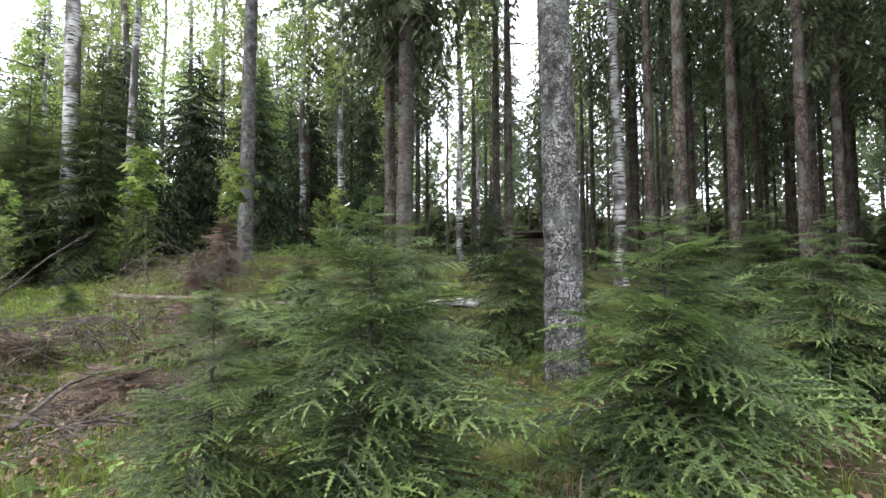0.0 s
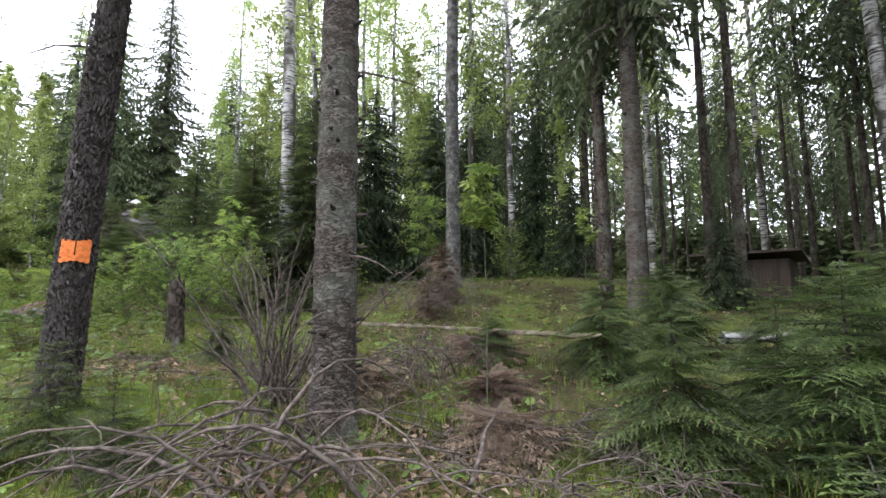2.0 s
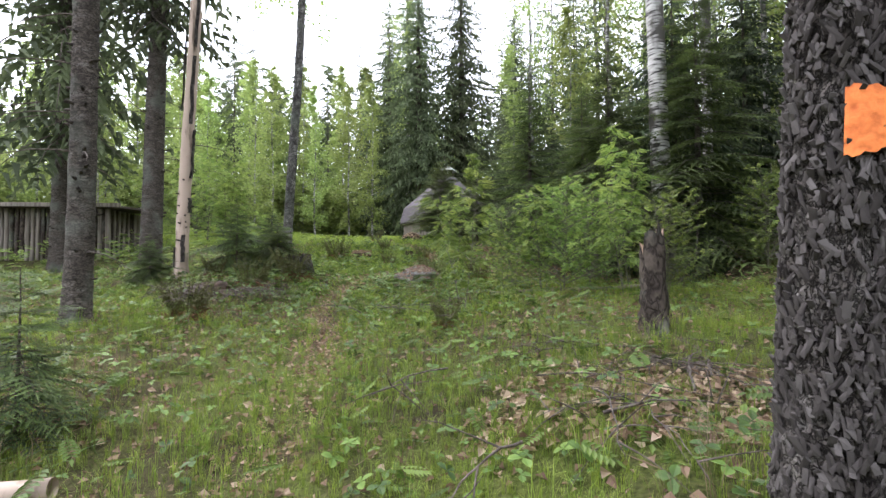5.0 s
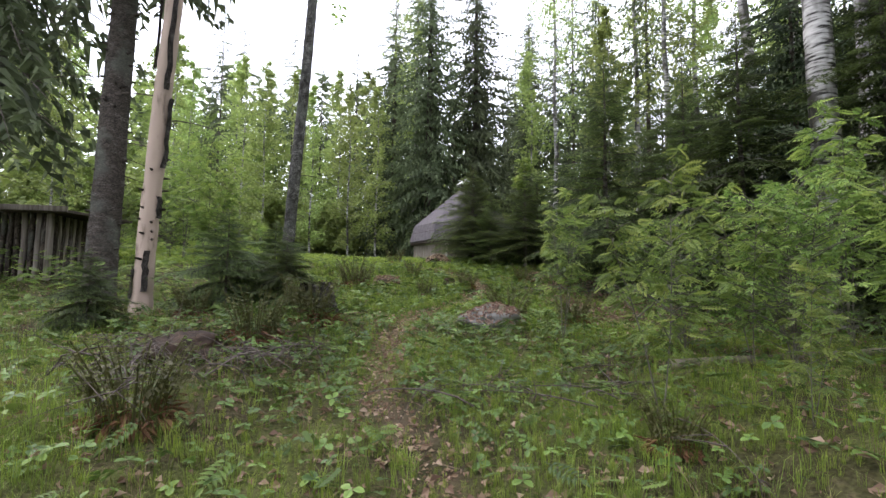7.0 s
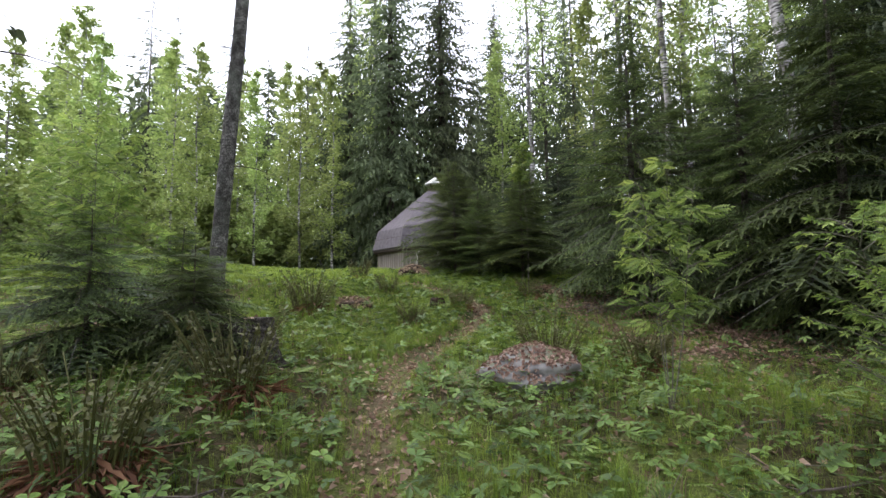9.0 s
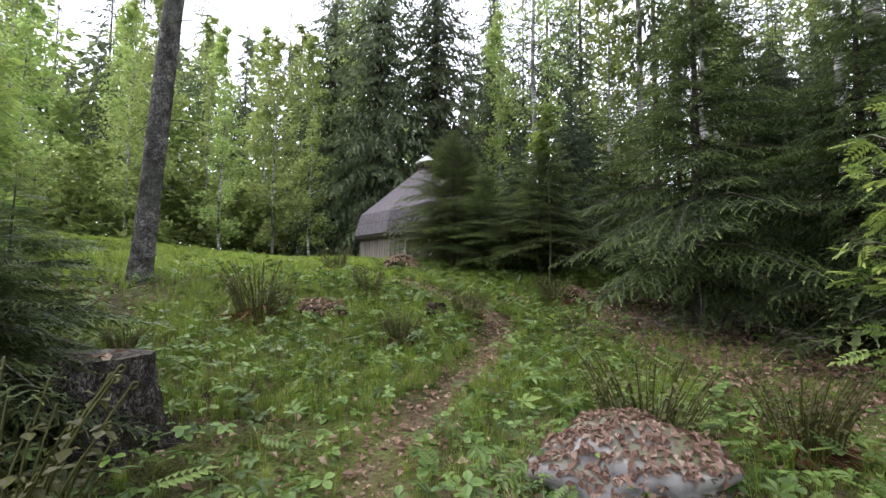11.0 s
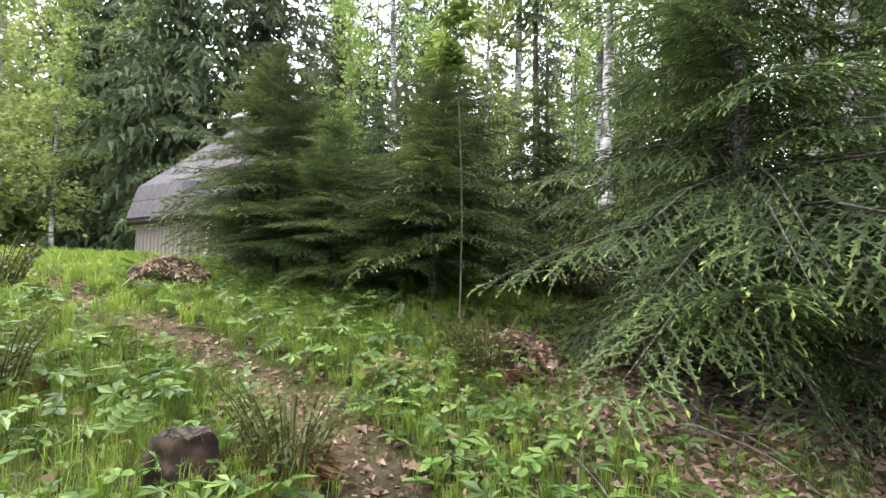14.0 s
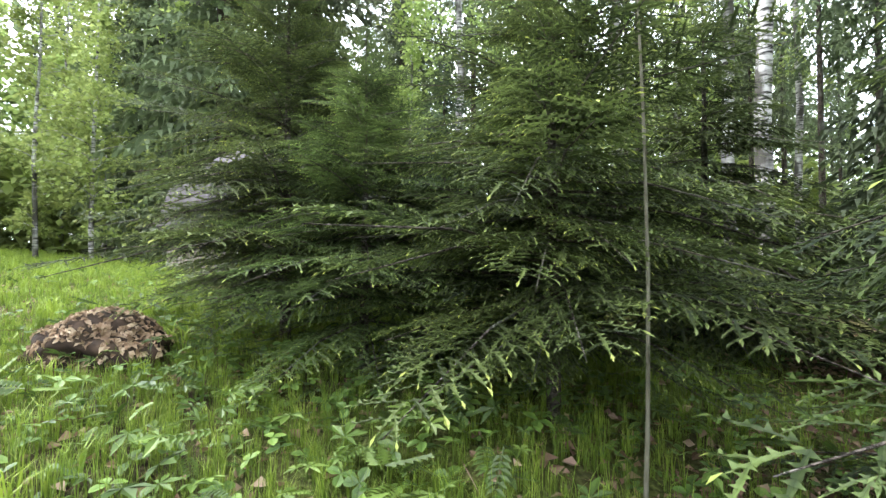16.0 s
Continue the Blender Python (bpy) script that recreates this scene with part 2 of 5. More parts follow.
def mesh_of(name, verts, faces, material, tone=None, smooth=False):
    """A mesh from arrays: triangles (n, 3) or quads (n, 4), with one tone a corner point."""
    verts, faces = np.asarray(verts, np.float32), np.asarray(faces, np.int32)
    k = faces.shape[1]
    me = bpy.data.meshes.new(name)
    me.vertices.add(len(verts))
    me.vertices.foreach_set("co", verts.ravel())
    me.loops.add(faces.size)
    me.loops.foreach_set("vertex_index", faces.ravel())
    me.polygons.add(len(faces))
    me.polygons.foreach_set("loop_start", np.arange(0, faces.size, k, dtype=np.int32))
    me.polygons.foreach_set("use_smooth", np.full(len(faces), smooth))
    if tone is not None:
        me.attributes.new("tone", "FLOAT", "POINT").data.foreach_set("value", np.asarray(tone, np.float32))
    me.update(calc_edges=True)
    me.materials.append(material)
    return me


def child(name, me, parent, label=""):
    ob = new(name, me)
    ob.parent = parent
    return tagged(ob, label)


def joined(pieces):
    vs, fs, ts, n = [], [], [], 0
    for v, f, t in pieces:
        vs.append(v)
        fs.append(f + n)
        ts.append(t)
        n += len(v)
    return np.concatenate(vs), np.concatenate(fs), np.concatenate(ts)


def frames_of(direction, up=(0, 0, 1), spin=None):
    """Rotations (n, 3, 3) whose x axis is the direction and z axis near up."""
    d = np.asarray(direction, float)
    d = d / np.maximum(np.linalg.norm(d, axis=1, keepdims=True), 1e-6)
    u = np.broadcast_to(np.asarray(up, float), d.shape)
    y = np.cross(u, d)
    y = y / np.maximum(np.linalg.norm(y, axis=1, keepdims=True), 1e-6)
    z = np.cross(d, y)
    if spin is not None:
        c, s = np.cos(spin)[:, None], np.sin(spin)[:, None]
        y, z = c * y + s * z, c * z - s * y
    return np.stack([d, y, z], -1)


def scatter(template, places, rots, scales, tones):
    """Many copies of a small shape, joined into one."""
    v, f, t = template
    n, k = len(places), len(v)
    scales = np.asarray(scales, float)
    if scales.ndim == 1:
        scales = np.repeat(scales[:, None], 3, 1)
    allv = np.einsum("nij,kj->nki", rots * scales[:, None, :], v) + np.asarray(places)[:, None, :]
    allf = (f[None] + (np.arange(n) * k)[:, None, None]).reshape(-1, f.shape[1])
    allt = np.clip(t[None] + np.asarray(tones)[:, None], 0, 1)
    return allv.reshape(-1, 3), allf, allt.ravel()


def tube(points, radii, sides=8):
    """Quads of a bent, tapered round stick."""
    p, r = np.asarray(points, float), np.asarray(radii, float)
    d = np.gradient(p, axis=0)
    d /= np.linalg.norm(d, axis=1, keepdims=True)
    ref = np.array([0.0, 1.0, 0.0]) if abs(d[:, 2].mean()) > 0.6 else np.array([0.0, 0.0, 1.0])
    a = np.cross(d, ref)
    a /= np.linalg.norm(a, axis=1, keepdims=True)
    b = np.cross(d, a)
    ang = np.linspace(0, 2 * np.pi, sides, endpoint=False)
    v = p[:, None] + r[:, None, None] * (np.cos(ang)[None, :, None] * a[:, None] + np.sin(ang)[None, :, None] * b[:, None])
    n = len(p)
    i, j = np.meshgrid(np.arange(n - 1), np.arange(sides), indexing="ij")
    q = np.stack([i * sides + j, i * sides + (j + 1) % sides, (i + 1) * sides + (j + 1) % sides, (i + 1) * sides + j], -1).reshape(-1, 4)
    return v.reshape(-1, 3), q, np.full(n * sides, 0.5)


def bark_trunk(name, height, r0, r1, material, lean=(0, 0), seed=0, sides=28, rings=120, rough=0.012, flare=0.6, wiggle=0.03):
    """A tapered trunk with a flared foot, bark relief, slight bends and knots."""
    rs = np.random.RandomState(seed)
    z = height * np.linspace(0, 1, rings) ** 1.6
    z = z - 0.35 * (1 - np.linspace(0, 1, rings))
    t = np.clip(z / height, 0, 1)
    r = r0 + (r1 - r0) * t ** 0.9 + r0 * flare * np.exp(-np.clip(z + 0.3, 0, 9) / 0.22) * 0.9
    ph = rs.rand(4) * 6
    cx = lean[0] * t + wiggle * np.sin(z * 0.9 + ph[0]) * t ** 0.5
    cy = lean[1] * t + wiggle * np.sin(z * 0.7 + ph[1]) * t ** 0.5
    p = np.stack([cx, cy, z], 1)
    v, q, tone = tube(p, r, sides)
    v = v.reshape(rings, sides, 3)
    rel = v - p[:, None]
    lump = rs.rand(rings, sides)
    lump = (lump + np.roll(lump, 1, 1) + np.roll(lump, 1, 0)) / 3 - 0.5
    ang = np.linspace(0, 2 * np.pi, sides, endpoint=False)[None]
    root = 0.22 * np.exp(-np.clip(z, 0, 9) / 0.18)[:, None] * np.cos(5 * ang + ph[2])
    v = p[:, None] + rel * (1 + root[..., None] + (lump * rough / np.maximum(r, 0.02)[:, None] * 2)[..., None])
    return mesh_of(name, v.reshape(-1, 3), q, material, smooth=True)


# ---- conifers ----


def feather(pairs, nl, nw, core=0.05, bud=1.0):
    """A shoot along x: a narrow core darkened by painted shade, short needle tufts, and a small fresh bud shoot that
    hangs at its end.
    """
    v = [(0, 0, 0), (0.45, core, 0.01), (0.92, 0, -0.03), (0.45, -core, 0.01)]
    f = [(0, 1, 2), (0, 2, 3)]
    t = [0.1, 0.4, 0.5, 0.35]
    v += [(0.84, 0, 0.0), (0.97, 0.036, -0.03), (1.06, 0, -0.08), (0.97, -0.036, -0.03)]
    f += [(4, 5, 6), (4, 6, 7)]
    t += [bud - 0.15, bud, bud, bud]
    for k in range(pairs):
        x = 0.06 + 0.8 * k / pairs
        # Inner shade painted into the tone: needles darker at the root and towards the stem.
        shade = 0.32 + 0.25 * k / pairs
        for s in (-1, 1):
            n0 = len(v)
            L = nl * (1 - 0.3 * k / pairs)
            v += [(x, 0, 0.0), (x + nw, 0, 0.0), (x + L, s * L, 0.02 + 0.04 * (k % 2))]
            f.append((n0, n0 + 1, n0 + 2))
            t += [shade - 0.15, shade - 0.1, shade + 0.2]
    return np.array(v), np.array(f), np.array(t)


def frond(rs, twig, spacing=0.07, reach=0.42, droop=0.25, side_droop=0.15, fork=True, seg=0.13):
    """A unit branch along x, 1 m long: flat sprays of shoots to both sides, the tip bending as it droops."""
    xs = np.arange(0.08, 1.0, spacing)
    pl, di, sc, to = [], [], [], []

    def bend(x):
        return -droop * x ** 1.6

    for x in xs:
        for s in (-1, 1):
            L = reach * (1.02 - x) ** 0.7 * (0.75 + 0.4 * rs.rand()) + 0.06
            base = np.array([x + rs.uniform(-0.02, 0.02), 0, bend(x)])
            d = np.array([0.72, s * 0.9, -side_droop * (0.5 + rs.rand())])
            d /= np.linalg.norm(d)
            m = max(1, int(round(L / seg)))
            for k in range(m):
                at = base + d * L * k / m
                pl.append(at)
                di.append(d + rs.normal(0, 0.08, 3) - np.array([0, 0, side_droop * k / m]))
                sc.append(L / m * 1.25)
                # Inner shoots get a lower tone, as painted shade inside the crown.
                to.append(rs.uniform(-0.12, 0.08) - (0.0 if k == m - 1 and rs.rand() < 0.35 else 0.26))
                if fork and k > 0:
                    for s2 in (-1, 1):
                        c, si = math.cos(0.8 * s2), math.sin(0.8 * s2)
                        d2 = np.array([c * d[0] - si * d[1], si * d[0] + c * d[1], d[2] - 0.15])
                        pl.append(at)
                        di.append(d2)
                        sc.append(min(seg * 1.1, 0.55 * (L - L * k / m)) + seg * 0.25)
                        to.append(rs.uniform(-0.3, -0.02))
    pl.append([0.93, 0, bend(0.93)])
    di.append([1, 0, -0.4])
    sc.append(0.14)
    to.append(0.1)
    sc = np.array(sc)
    v, f, t = scatter(twig, pl, frames_of(di), sc, to)
    return v, f, t


def conifer_crown(rs, kinds, h, z0, width, per_whorl, gap, rise=0.35, low=-0.25, taper=0.85, jitter=0.15):
    pl, di, sc, to, wood = [], [], [], [], []
    z = z0
    while z < h * 0.985:
        u = (z - z0) / (h - z0)
        L = width * (1 - u) ** taper * (0.55 + 0.45 * min(1, (u + 0.12) * 4)) + 0.07
        a0 = rs.rand() * 6.3
        for k in range(per_whorl):
            a = a0 + k * 2 * math.pi / per_whorl + rs.uniform(-0.4, 0.4)
            el = low + (rise - low) * u + rs.normal(0, jitter)
            pl.append((0, 0, z + rs.uniform(-gap, gap) * 0.4))
            di.append((math.cos(a) * math.cos(el), math.sin(a) * math.cos(el), math.sin(el)))
            sc.append(L * rs.uniform(0.7, 1.12))
            # 0.08 * u paints top light into the tone: upper branches lighter.
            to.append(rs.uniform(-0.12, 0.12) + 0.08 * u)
        z += gap * rs.uniform(0.8, 1.2) * (1 - 0.35 * u)
    pl, di, sc, to = np.array(pl), np.array(di), np.array(sc), np.array(to)
    pick = rs.randint(0, len(kinds), len(pl))
    parts = []
    for k, tpl in enumerate(kinds):
        m = pick == k
        if m.any():
            parts.append(scatter(tpl, pl[m], frames_of(di[m], spin=rs.normal(0, 0.2, m.sum())), sc[m], to[m]))
    sticks = []
    stick = tube([(0, 0, 0), (0.5, 0, -0.07), (1, 0, -0.25)], [0.008, 0.005, 0.0015], 4)
    v, f, t = scatter(stick, pl, frames_of(di), sc, to * 0)
    return joined(parts), (v, f, t)


def make_conifer(seed, h, width, kinds, z0, per_whorl, gap, r0, label, leaf=None, bark=None, name="young_spruce", **kw):
    rs = np.random.RandomState(seed)
    root = new(name)
    (v, f, t), (sv, sf, st) = conifer_crown(rs, kinds, h, z0, width, per_whorl, gap, **kw)
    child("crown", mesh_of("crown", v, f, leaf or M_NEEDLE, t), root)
    tv, tf, tt = tube([(0, 0, -0.15), (0, 0, h * 0.4), (0.01, 0, h * 0.8), (0, 0, h)], [r0, r0 * 0.65, r0 * 0.25, 0.004], 9)
    wv, wf, wt = (tv, tf, tt) if kinds is HANG else joined([(tv, tf, tt), (sv, sf, st)])
    child("trunk", mesh_of("trunk", wv, wf, bark or M_SPRUCE_BARK, smooth=True), root)
    return tagged(root, label, "tree")


def place(tree, spots, group):
    """Sets the tree at the first spot, and copies of it at the rest: x, y, scale, turn."""
    tagged(tree, group=group)
    first = True
    for x, y, s, a in spots:
        m = Matrix.Translation((x, y, gz(x, y))) @ Matrix.Rotation(radians(a), 4, "Z")
        if first:
            keep = (m, s)
            first = False
            continue
        c = copy_thing(tree, m)
        c.scale = (s, s, s)
    tree.matrix_world = keep[0]
    tree.scale = (keep[1],) * 3


rs0 = np.random.RandomState(5)
TW_NEAR = feather(5, 0.13, 0.10, 0.06, 0.66)
TW_MID = feather(2, 0.16, 0.2, 0.075, 0.75)
TW_FAR = (np.array([[0, -0.11, 0], [0.12, 0.13, 0.02], [1.0, 0, -0.12], [0.1, 0, -0.3], [0.5, 0.02, 0.07], [0.9, 0, -0.25]]), np.array([[0, 2, 1], [3, 5, 4]]), np.array([0.3, 0.35, 0.6, 0.25, 0.4, 0.5]))
NEAR = [frond(rs0, TW_NEAR, 0.095, 0.46, 0.16, 0.1, True, 0.15) for _ in range(3)]
MID = [frond(rs0, TW_MID, 0.08, 0.42, 0.30, 0.25) for _ in range(3)]
TW_BIG = feather(4, 0.12, 0.10, 0.045)
BIG = [frond(rs0, TW_BIG, 0.065, 0.36, 0.20, 0.16, True, 0.10) for _ in range(3)]
DROOP = [frond(rs0, TW_BIG, 0.065, 0.36, 0.26, 0.38, True, 0.10) for _ in range(3)]
HANG = [frond(rs0, TW_FAR, 0.125, 0.24, 0.42, 0.75, False) for _ in range(3)]

# ---- ground: one sheet to the horizon ----


def axis_lines(lo, hi, fine, far):
    a = list(np.arange(lo, hi, fine))
    g = [fine]
    up, down, s = hi, lo, fine
    outs, ins = [], []
    while up < far:
        s *= 1.22
        up += s
        outs.append(up)
        down -= s
        ins.append(down)
    return np.array(ins[::-1] + a + outs)


gx, gy = axis_lines(-14, 16, 0.13, 700), axis_lines(-9, 24, 0.13, 700)
GX, GY = np.meshgrid(gx, gy)
GZ = ground_z(GX, GY)
nx, ny = len(gx), len(gy)
ii, jj = np.meshgrid(np.arange(ny - 1), np.arange(nx - 1), indexing="ij")
quads = np.stack([ii * nx + jj, ii * nx + jj + 1, (ii + 1) * nx + jj + 1, (ii + 1) * nx + jj], -1).reshape(-1, 4)
trail = step01(0.14, -0.02, off_trail(GX, GY) + 0.16 * wave(GX * 3, GY * 3) + 0.05 * wave(GX * 9, GY * 8)) * (0.35 + 0.65 * step01(3.5, 5.5, GY))

m, n, l, b = mat("forest_floor", 0.95, 0.15)
base1, base2, fine = noise_node(n, l, 0.9, 5), noise_node(n, l, 5, 6), noise_node(n, l, 42, 5)
r1 = ramp(n, [(0.36, (0.03, 0.024, 0.014)), (0.46, (0.06, 0.06, 0.022)), (0.6, (0.12, 0.17, 0.03))])
r2 = ramp(n, [(0.35, (0.055, 0.036, 0.024)), (0.55, (0.07, 0.075, 0.026)), (0.7, (0.14, 0.105, 0.07))])
mx = n.new("ShaderNodeMix")
mx.data_type, mx.inputs[0].default_value = "RGBA", 0.5
l.new(base1.outputs["Fac"], r1.inputs[0])
l.new(base2.outputs["Fac"], r2.inputs[0])
l.new(r1.outputs[0], mx.inputs[6])
l.new(r2.outputs[0], mx.inputs[7])
r3 = ramp(n, [(0.35, (0.4, 0.38, 0.35)), (0.68, (1.35, 1.3, 1.25))])
l.new(fine.outputs["Fac"], r3.inputs[0])
m2 = n.new("ShaderNodeMix")
m2.data_type, m2.blend_type, m2.inputs[0].default_value = "RGBA", "MULTIPLY", 0.8
l.new(mx.outputs[2], m2.inputs[6])
l.new(r3.outputs[0], m2.inputs[7])
worn = n.new("ShaderNodeAttribute")
worn.attribute_name = "tone"
m3 = n.new("ShaderNodeMix")
m3.data_type = "RGBA"
m3.inputs[7].default_value = (0.13, 0.09, 0.06, 1)
wf = n.new("ShaderNodeMath")
wf.operation, wf.inputs[1].default_value = "MULTIPLY", 0.65
l.new(worn.outputs["Fac"], wf.inputs[0])
l.new(wf.outputs[0], m3.inputs[0])
l.new(m2.outputs[2], m3.inputs[6])
l.new(m3.outputs[2], b.inputs["Base Color"])
bump(n, l, b, fine.outputs["Fac"], 0.03)
gme = mesh_of("ground", np.stack([GX, GY, GZ], -1).reshape(-1, 3), quads, m, trail.ravel(), smooth=True)
tagged(new("ground", gme), "mossy forest floor with brown leaf litter and a worn footpath", "ground", "", "structure")

# ---- near trunks ----


def trunk_tree(name, x, y, h, r0, r1, material, lean, seed, label, dead=10, high_crown=None, sides=28, rings=120, **kw):
    root = new(name)
    root.location = (x, y, gz(x, y))
    child("trunk", bark_trunk("trunk", h, r0, r1, material, lean, seed, sides, rings, **kw), root)
    rs = np.random.RandomState(seed + 50)
    if dead:
        parts = []
        for k in range(dead):
            z = rs.uniform(0.6, min(h * 0.6, 7))
            a, L = rs.rand() * 6.3, rs.uniform(0.15, 1.3) * (0.5 + z / 6)
            px, py = lean[0] * z / h, lean[1] * z / h
            u = np.linspace(0, 1, 5)
            pts = np.stack([px + np.cos(a) * L * u, py + np.sin(a) * L * u, z + 0.1 * L * u - 0.35 * L * u ** 2], 1) + rs.normal(0, 0.012, (5, 3)) * u[:, None]
            parts.append(tube(pts, 0.012 * (1 - 0.8 * u), 5))
        v, f, t = joined(parts)
        tagged(child("dead_branch_layer", mesh_of("dead_branch_layer", v, f, M_TWIG, smooth=True), root, "bare grey dead branches"), kind="stuff")
    if high_crown:
        leaf, kinds, z0, width, per, gap = high_crown
        (v, f, t), (sv, sf, st) = conifer_crown(rs, kinds, h, z0, width, per, gap, low=-0.35, rise=0.3)
        v = v + np.stack([lean[0] * v[:, 2] / h, lean[1] * v[:, 2] / h, 0 * v[:, 2]], 1)
        child("crown", mesh_of("crown", v, f, leaf, t), root)
        tagged(child("branch_layer", mesh_of("branch_layer", sv, sf, M_TWIG), root), kind="stuff")
    return tagged(root, label, "tree")


def knots(tree, h, r0, r1, lean, n, seed, z_top=6.5):
    """Broken branch stubs in loose whorls, each with a dark collar."""
    rs = np.random.RandomState(seed)
    parts = []
    z = 0.5
    while len(parts) < n and z < z_top:
        for k in range(rs.randint(2, 5)):
            a, L = rs.rand() * 6.3, rs.uniform(0.03, 0.09)
            zz = z + rs.uniform(-0.06, 0.06)
            t = zz / h
            r = r0 + (r1 - r0) * t ** 0.9
            cx, cy = lean[0] * t, lean[1] * t
            u = np.array([0.75, 1.0, 1.0 + L / r])
            pts = np.stack([cx + np.cos(a) * r * u, cy + np.sin(a) * r * u, zz + 0.01 * u], 1)
            parts.append(tube(pts, [0.026, 0.02, 0.009], 6))
        z += rs.uniform(0.12, 0.3)
    v, f, t = joined(parts)
    tagged(child("knot_layer", mesh_of("knot_layer", v, f, M_KNOT, smooth=True), tree, "dark broken branch stubs"), kind="stuff")


def bark_plates(tree, h, r0, r1, lean, n, seed, z_top=3.2):
    """Loose bark flakes that curl off the trunk, thickest near the foot."""
    rs = np.random.RandomState(seed)
    z = z_top * rs.rand(n) ** 1.2
    a = rs.uniform(0, 6.3, n)
    t = z / h
    r = r0 + (r1 - r0) * t ** 0.9 + r0 * 0.32 * np.exp(-(z + 0.3) / 0.22)
    cx = lean[0] * t + 0.03 * np.sin(z * 0.9) * 0
    p = np.stack([cx + np.cos(a) * (r + 0.012), lean[1] * t + np.sin(a) * (r + 0.012), z], 1)
    flake = (np.array([[-0.5, -0.45, 0], [0.5, -0.5, 0.1], [0.62, 0.4, 0.35], [-0.4, 0.5, 0.15], [0, 0, 0.32], [-0.5, -0.45, -0.25], [0.5, -0.5, -0.25], [0.55, 0.4, -0.25], [-0.4, 0.5, -0.25]]),
             np.array([[0, 1, 4], [1, 2, 4], [2, 3, 4], [3, 0, 4], [0, 5, 1], [1, 5, 6], [1, 6, 2], [2, 6, 7], [2, 7, 3], [3, 7, 8], [3, 8, 0], [0, 8, 5]]), np.full(9, 0.5))
    out = np.stack([np.cos(a), np.sin(a), rs.normal(0, 0.25, n)], 1)
    up = np.stack([rs.normal(0, 0.38, n), rs.normal(0, 0.38, n), np.ones(n)], 1)
    rot = frames_of(up, out)
    sz = rs.uniform(0.009, 0.026, n)
    v, f, tt = scatter(flake, p, rot, np.stack([sz * rs.uniform(1.0, 2.6, n), sz * rs.uniform(0.4, 0.9, n), sz * 0.75], 1), rs.uniform(-0.4, 0.4, n))
    tagged(child("bark_flake_layer", mesh_of("bark_flake_layer", v, f, M_FLAKE, tt), tree, "curling grey bark flakes"), kind="stuff")


BIRCHES = []


def birch_tree(name, x, y, h, r0, r1, material, lean, *rest, **kw):
    BIRCHES.append((trunk_tree(name, x, y, h, r0, r1, material, lean, *rest, **kw), lean))


CROWN = (M_NEEDLE_HAZED, HANG, 6.0, 2.4, 6, 0.42)
trunk_tree("spruce", 3.03, -0.93, 17, 0.16, 0.05, M_SPRUCE_BARK, (0.0, 0.05), 3, "old spruce with flaky grey bark, fallen branches at its foot", 14, CROWN, 40, 220)
orange_tree = trunk_tree("marked_tree", 1.28, 0.45, 16, 0.128, 0.06, M_PLATE_BARK, (0.75, -0.2), 8, "leaning trunk with thick dark plated bark and an orange paint mark", 3, (M_NEEDLE_HAZED, HANG, 7.0, 2.0, 6, 0.45), 56, 420, rough=0.02, flare=0.35)
trunk_tree("spruce", -3.95, 4.45, 18, 0.14, 0.07, M_SPRUCE_BARK, (0.2, 0.1), 11, "dark spruce trunk with many dry twigs beside the clearing", 26, CROWN, 32, 160)
trunk_tree("spruce", -6.43, 9.74, 18, 0.23, 0.08, M_SPRUCE_BARK, (0.35, 0.1), 12, "dark spruce trunk with dry twigs behind the bare snag", 24, CROWN)
trunk_tree("spruce", -9.2, 10.6, 18, 0.22, 0.08, M_SPRUCE_BARK, (0.2, 0.1), 13, "dark spruce trunk behind the pole shed", 14, (M_NEEDLE_HAZED, HANG, 3.4, 3.0, 6, 0.42))
trunk_tree("bare_snag", -5.12, 8.65, 12, 0.125, 0.08, M_SNAG, (0.55, -0.1), 14, "dead standing trunk, pale bare wood with loose dark bark strips", 5, None, 24, 120, flare=0.3)
trunk_tree("spruce", 9.5, 1.4, 20, 0.19, 0.07, M_SPRUCE_BARK, (0.3, 0.2), 15, "tall straight spruce trunk among young trees", 16, CROWN)
trunk_tree("spruce", 10.0, 2.55, 20, 0.14, 0.05, M_FAR_BARK, (0.1, 0.2), 16, "slim dark spruce trunk among young trees", 18, CROWN)
birch_tree("birch", 7.45, -3.62, 20, 0.2, 0.11, M_BIRCH_ROUGH, (2.2, 1.8), 17, "old birch with rough grey scaly bark above the young spruces", 4, None, 32, 160, flare=0.35)
birch_tree("birch", 14.3, -1.0, 20, 0.15, 0.08, M_BIRCH_BARK, (0.2, 0.3), 18, "white birch trunk banded with black", 4, None)
birch_tree("birch", 7.47, 4.65, 20, 0.17, 0.08, M_BIRCH_ROUGH, (0.3, 0.3), 19, "birch trunk, dark at the foot and pale above", 6, None)
birch_tree("birch", 4.68, 8.55, 20, 0.20, 0.10, M_BIRCH_BARK, (-0.2, 0.4), 20, "white birch with black scars at the edge of the clearing", 5, None)
birch_tree("birch", 7.0, 12.7, 20, 0.13, 0.06, M_BIRCH_BARK, (-1.6, 0.2), 21, "slim leaning white birch in the dark thicket", 5, None)
birch_tree("birch", 6.0, 9.3, 20, 0.11, 0.06, M_BIRCH_BARK, (0.3, 0.2), 22, "slim birch next to the old birch", 5, None)
birch_tree("birch", -4.67, 13.76, 18, 0.15, 0.08, M_BIRCH_ROUGH, (1.0, 0.3), 23, "leaning birch in the meadow, dark at the foot", 8, None)

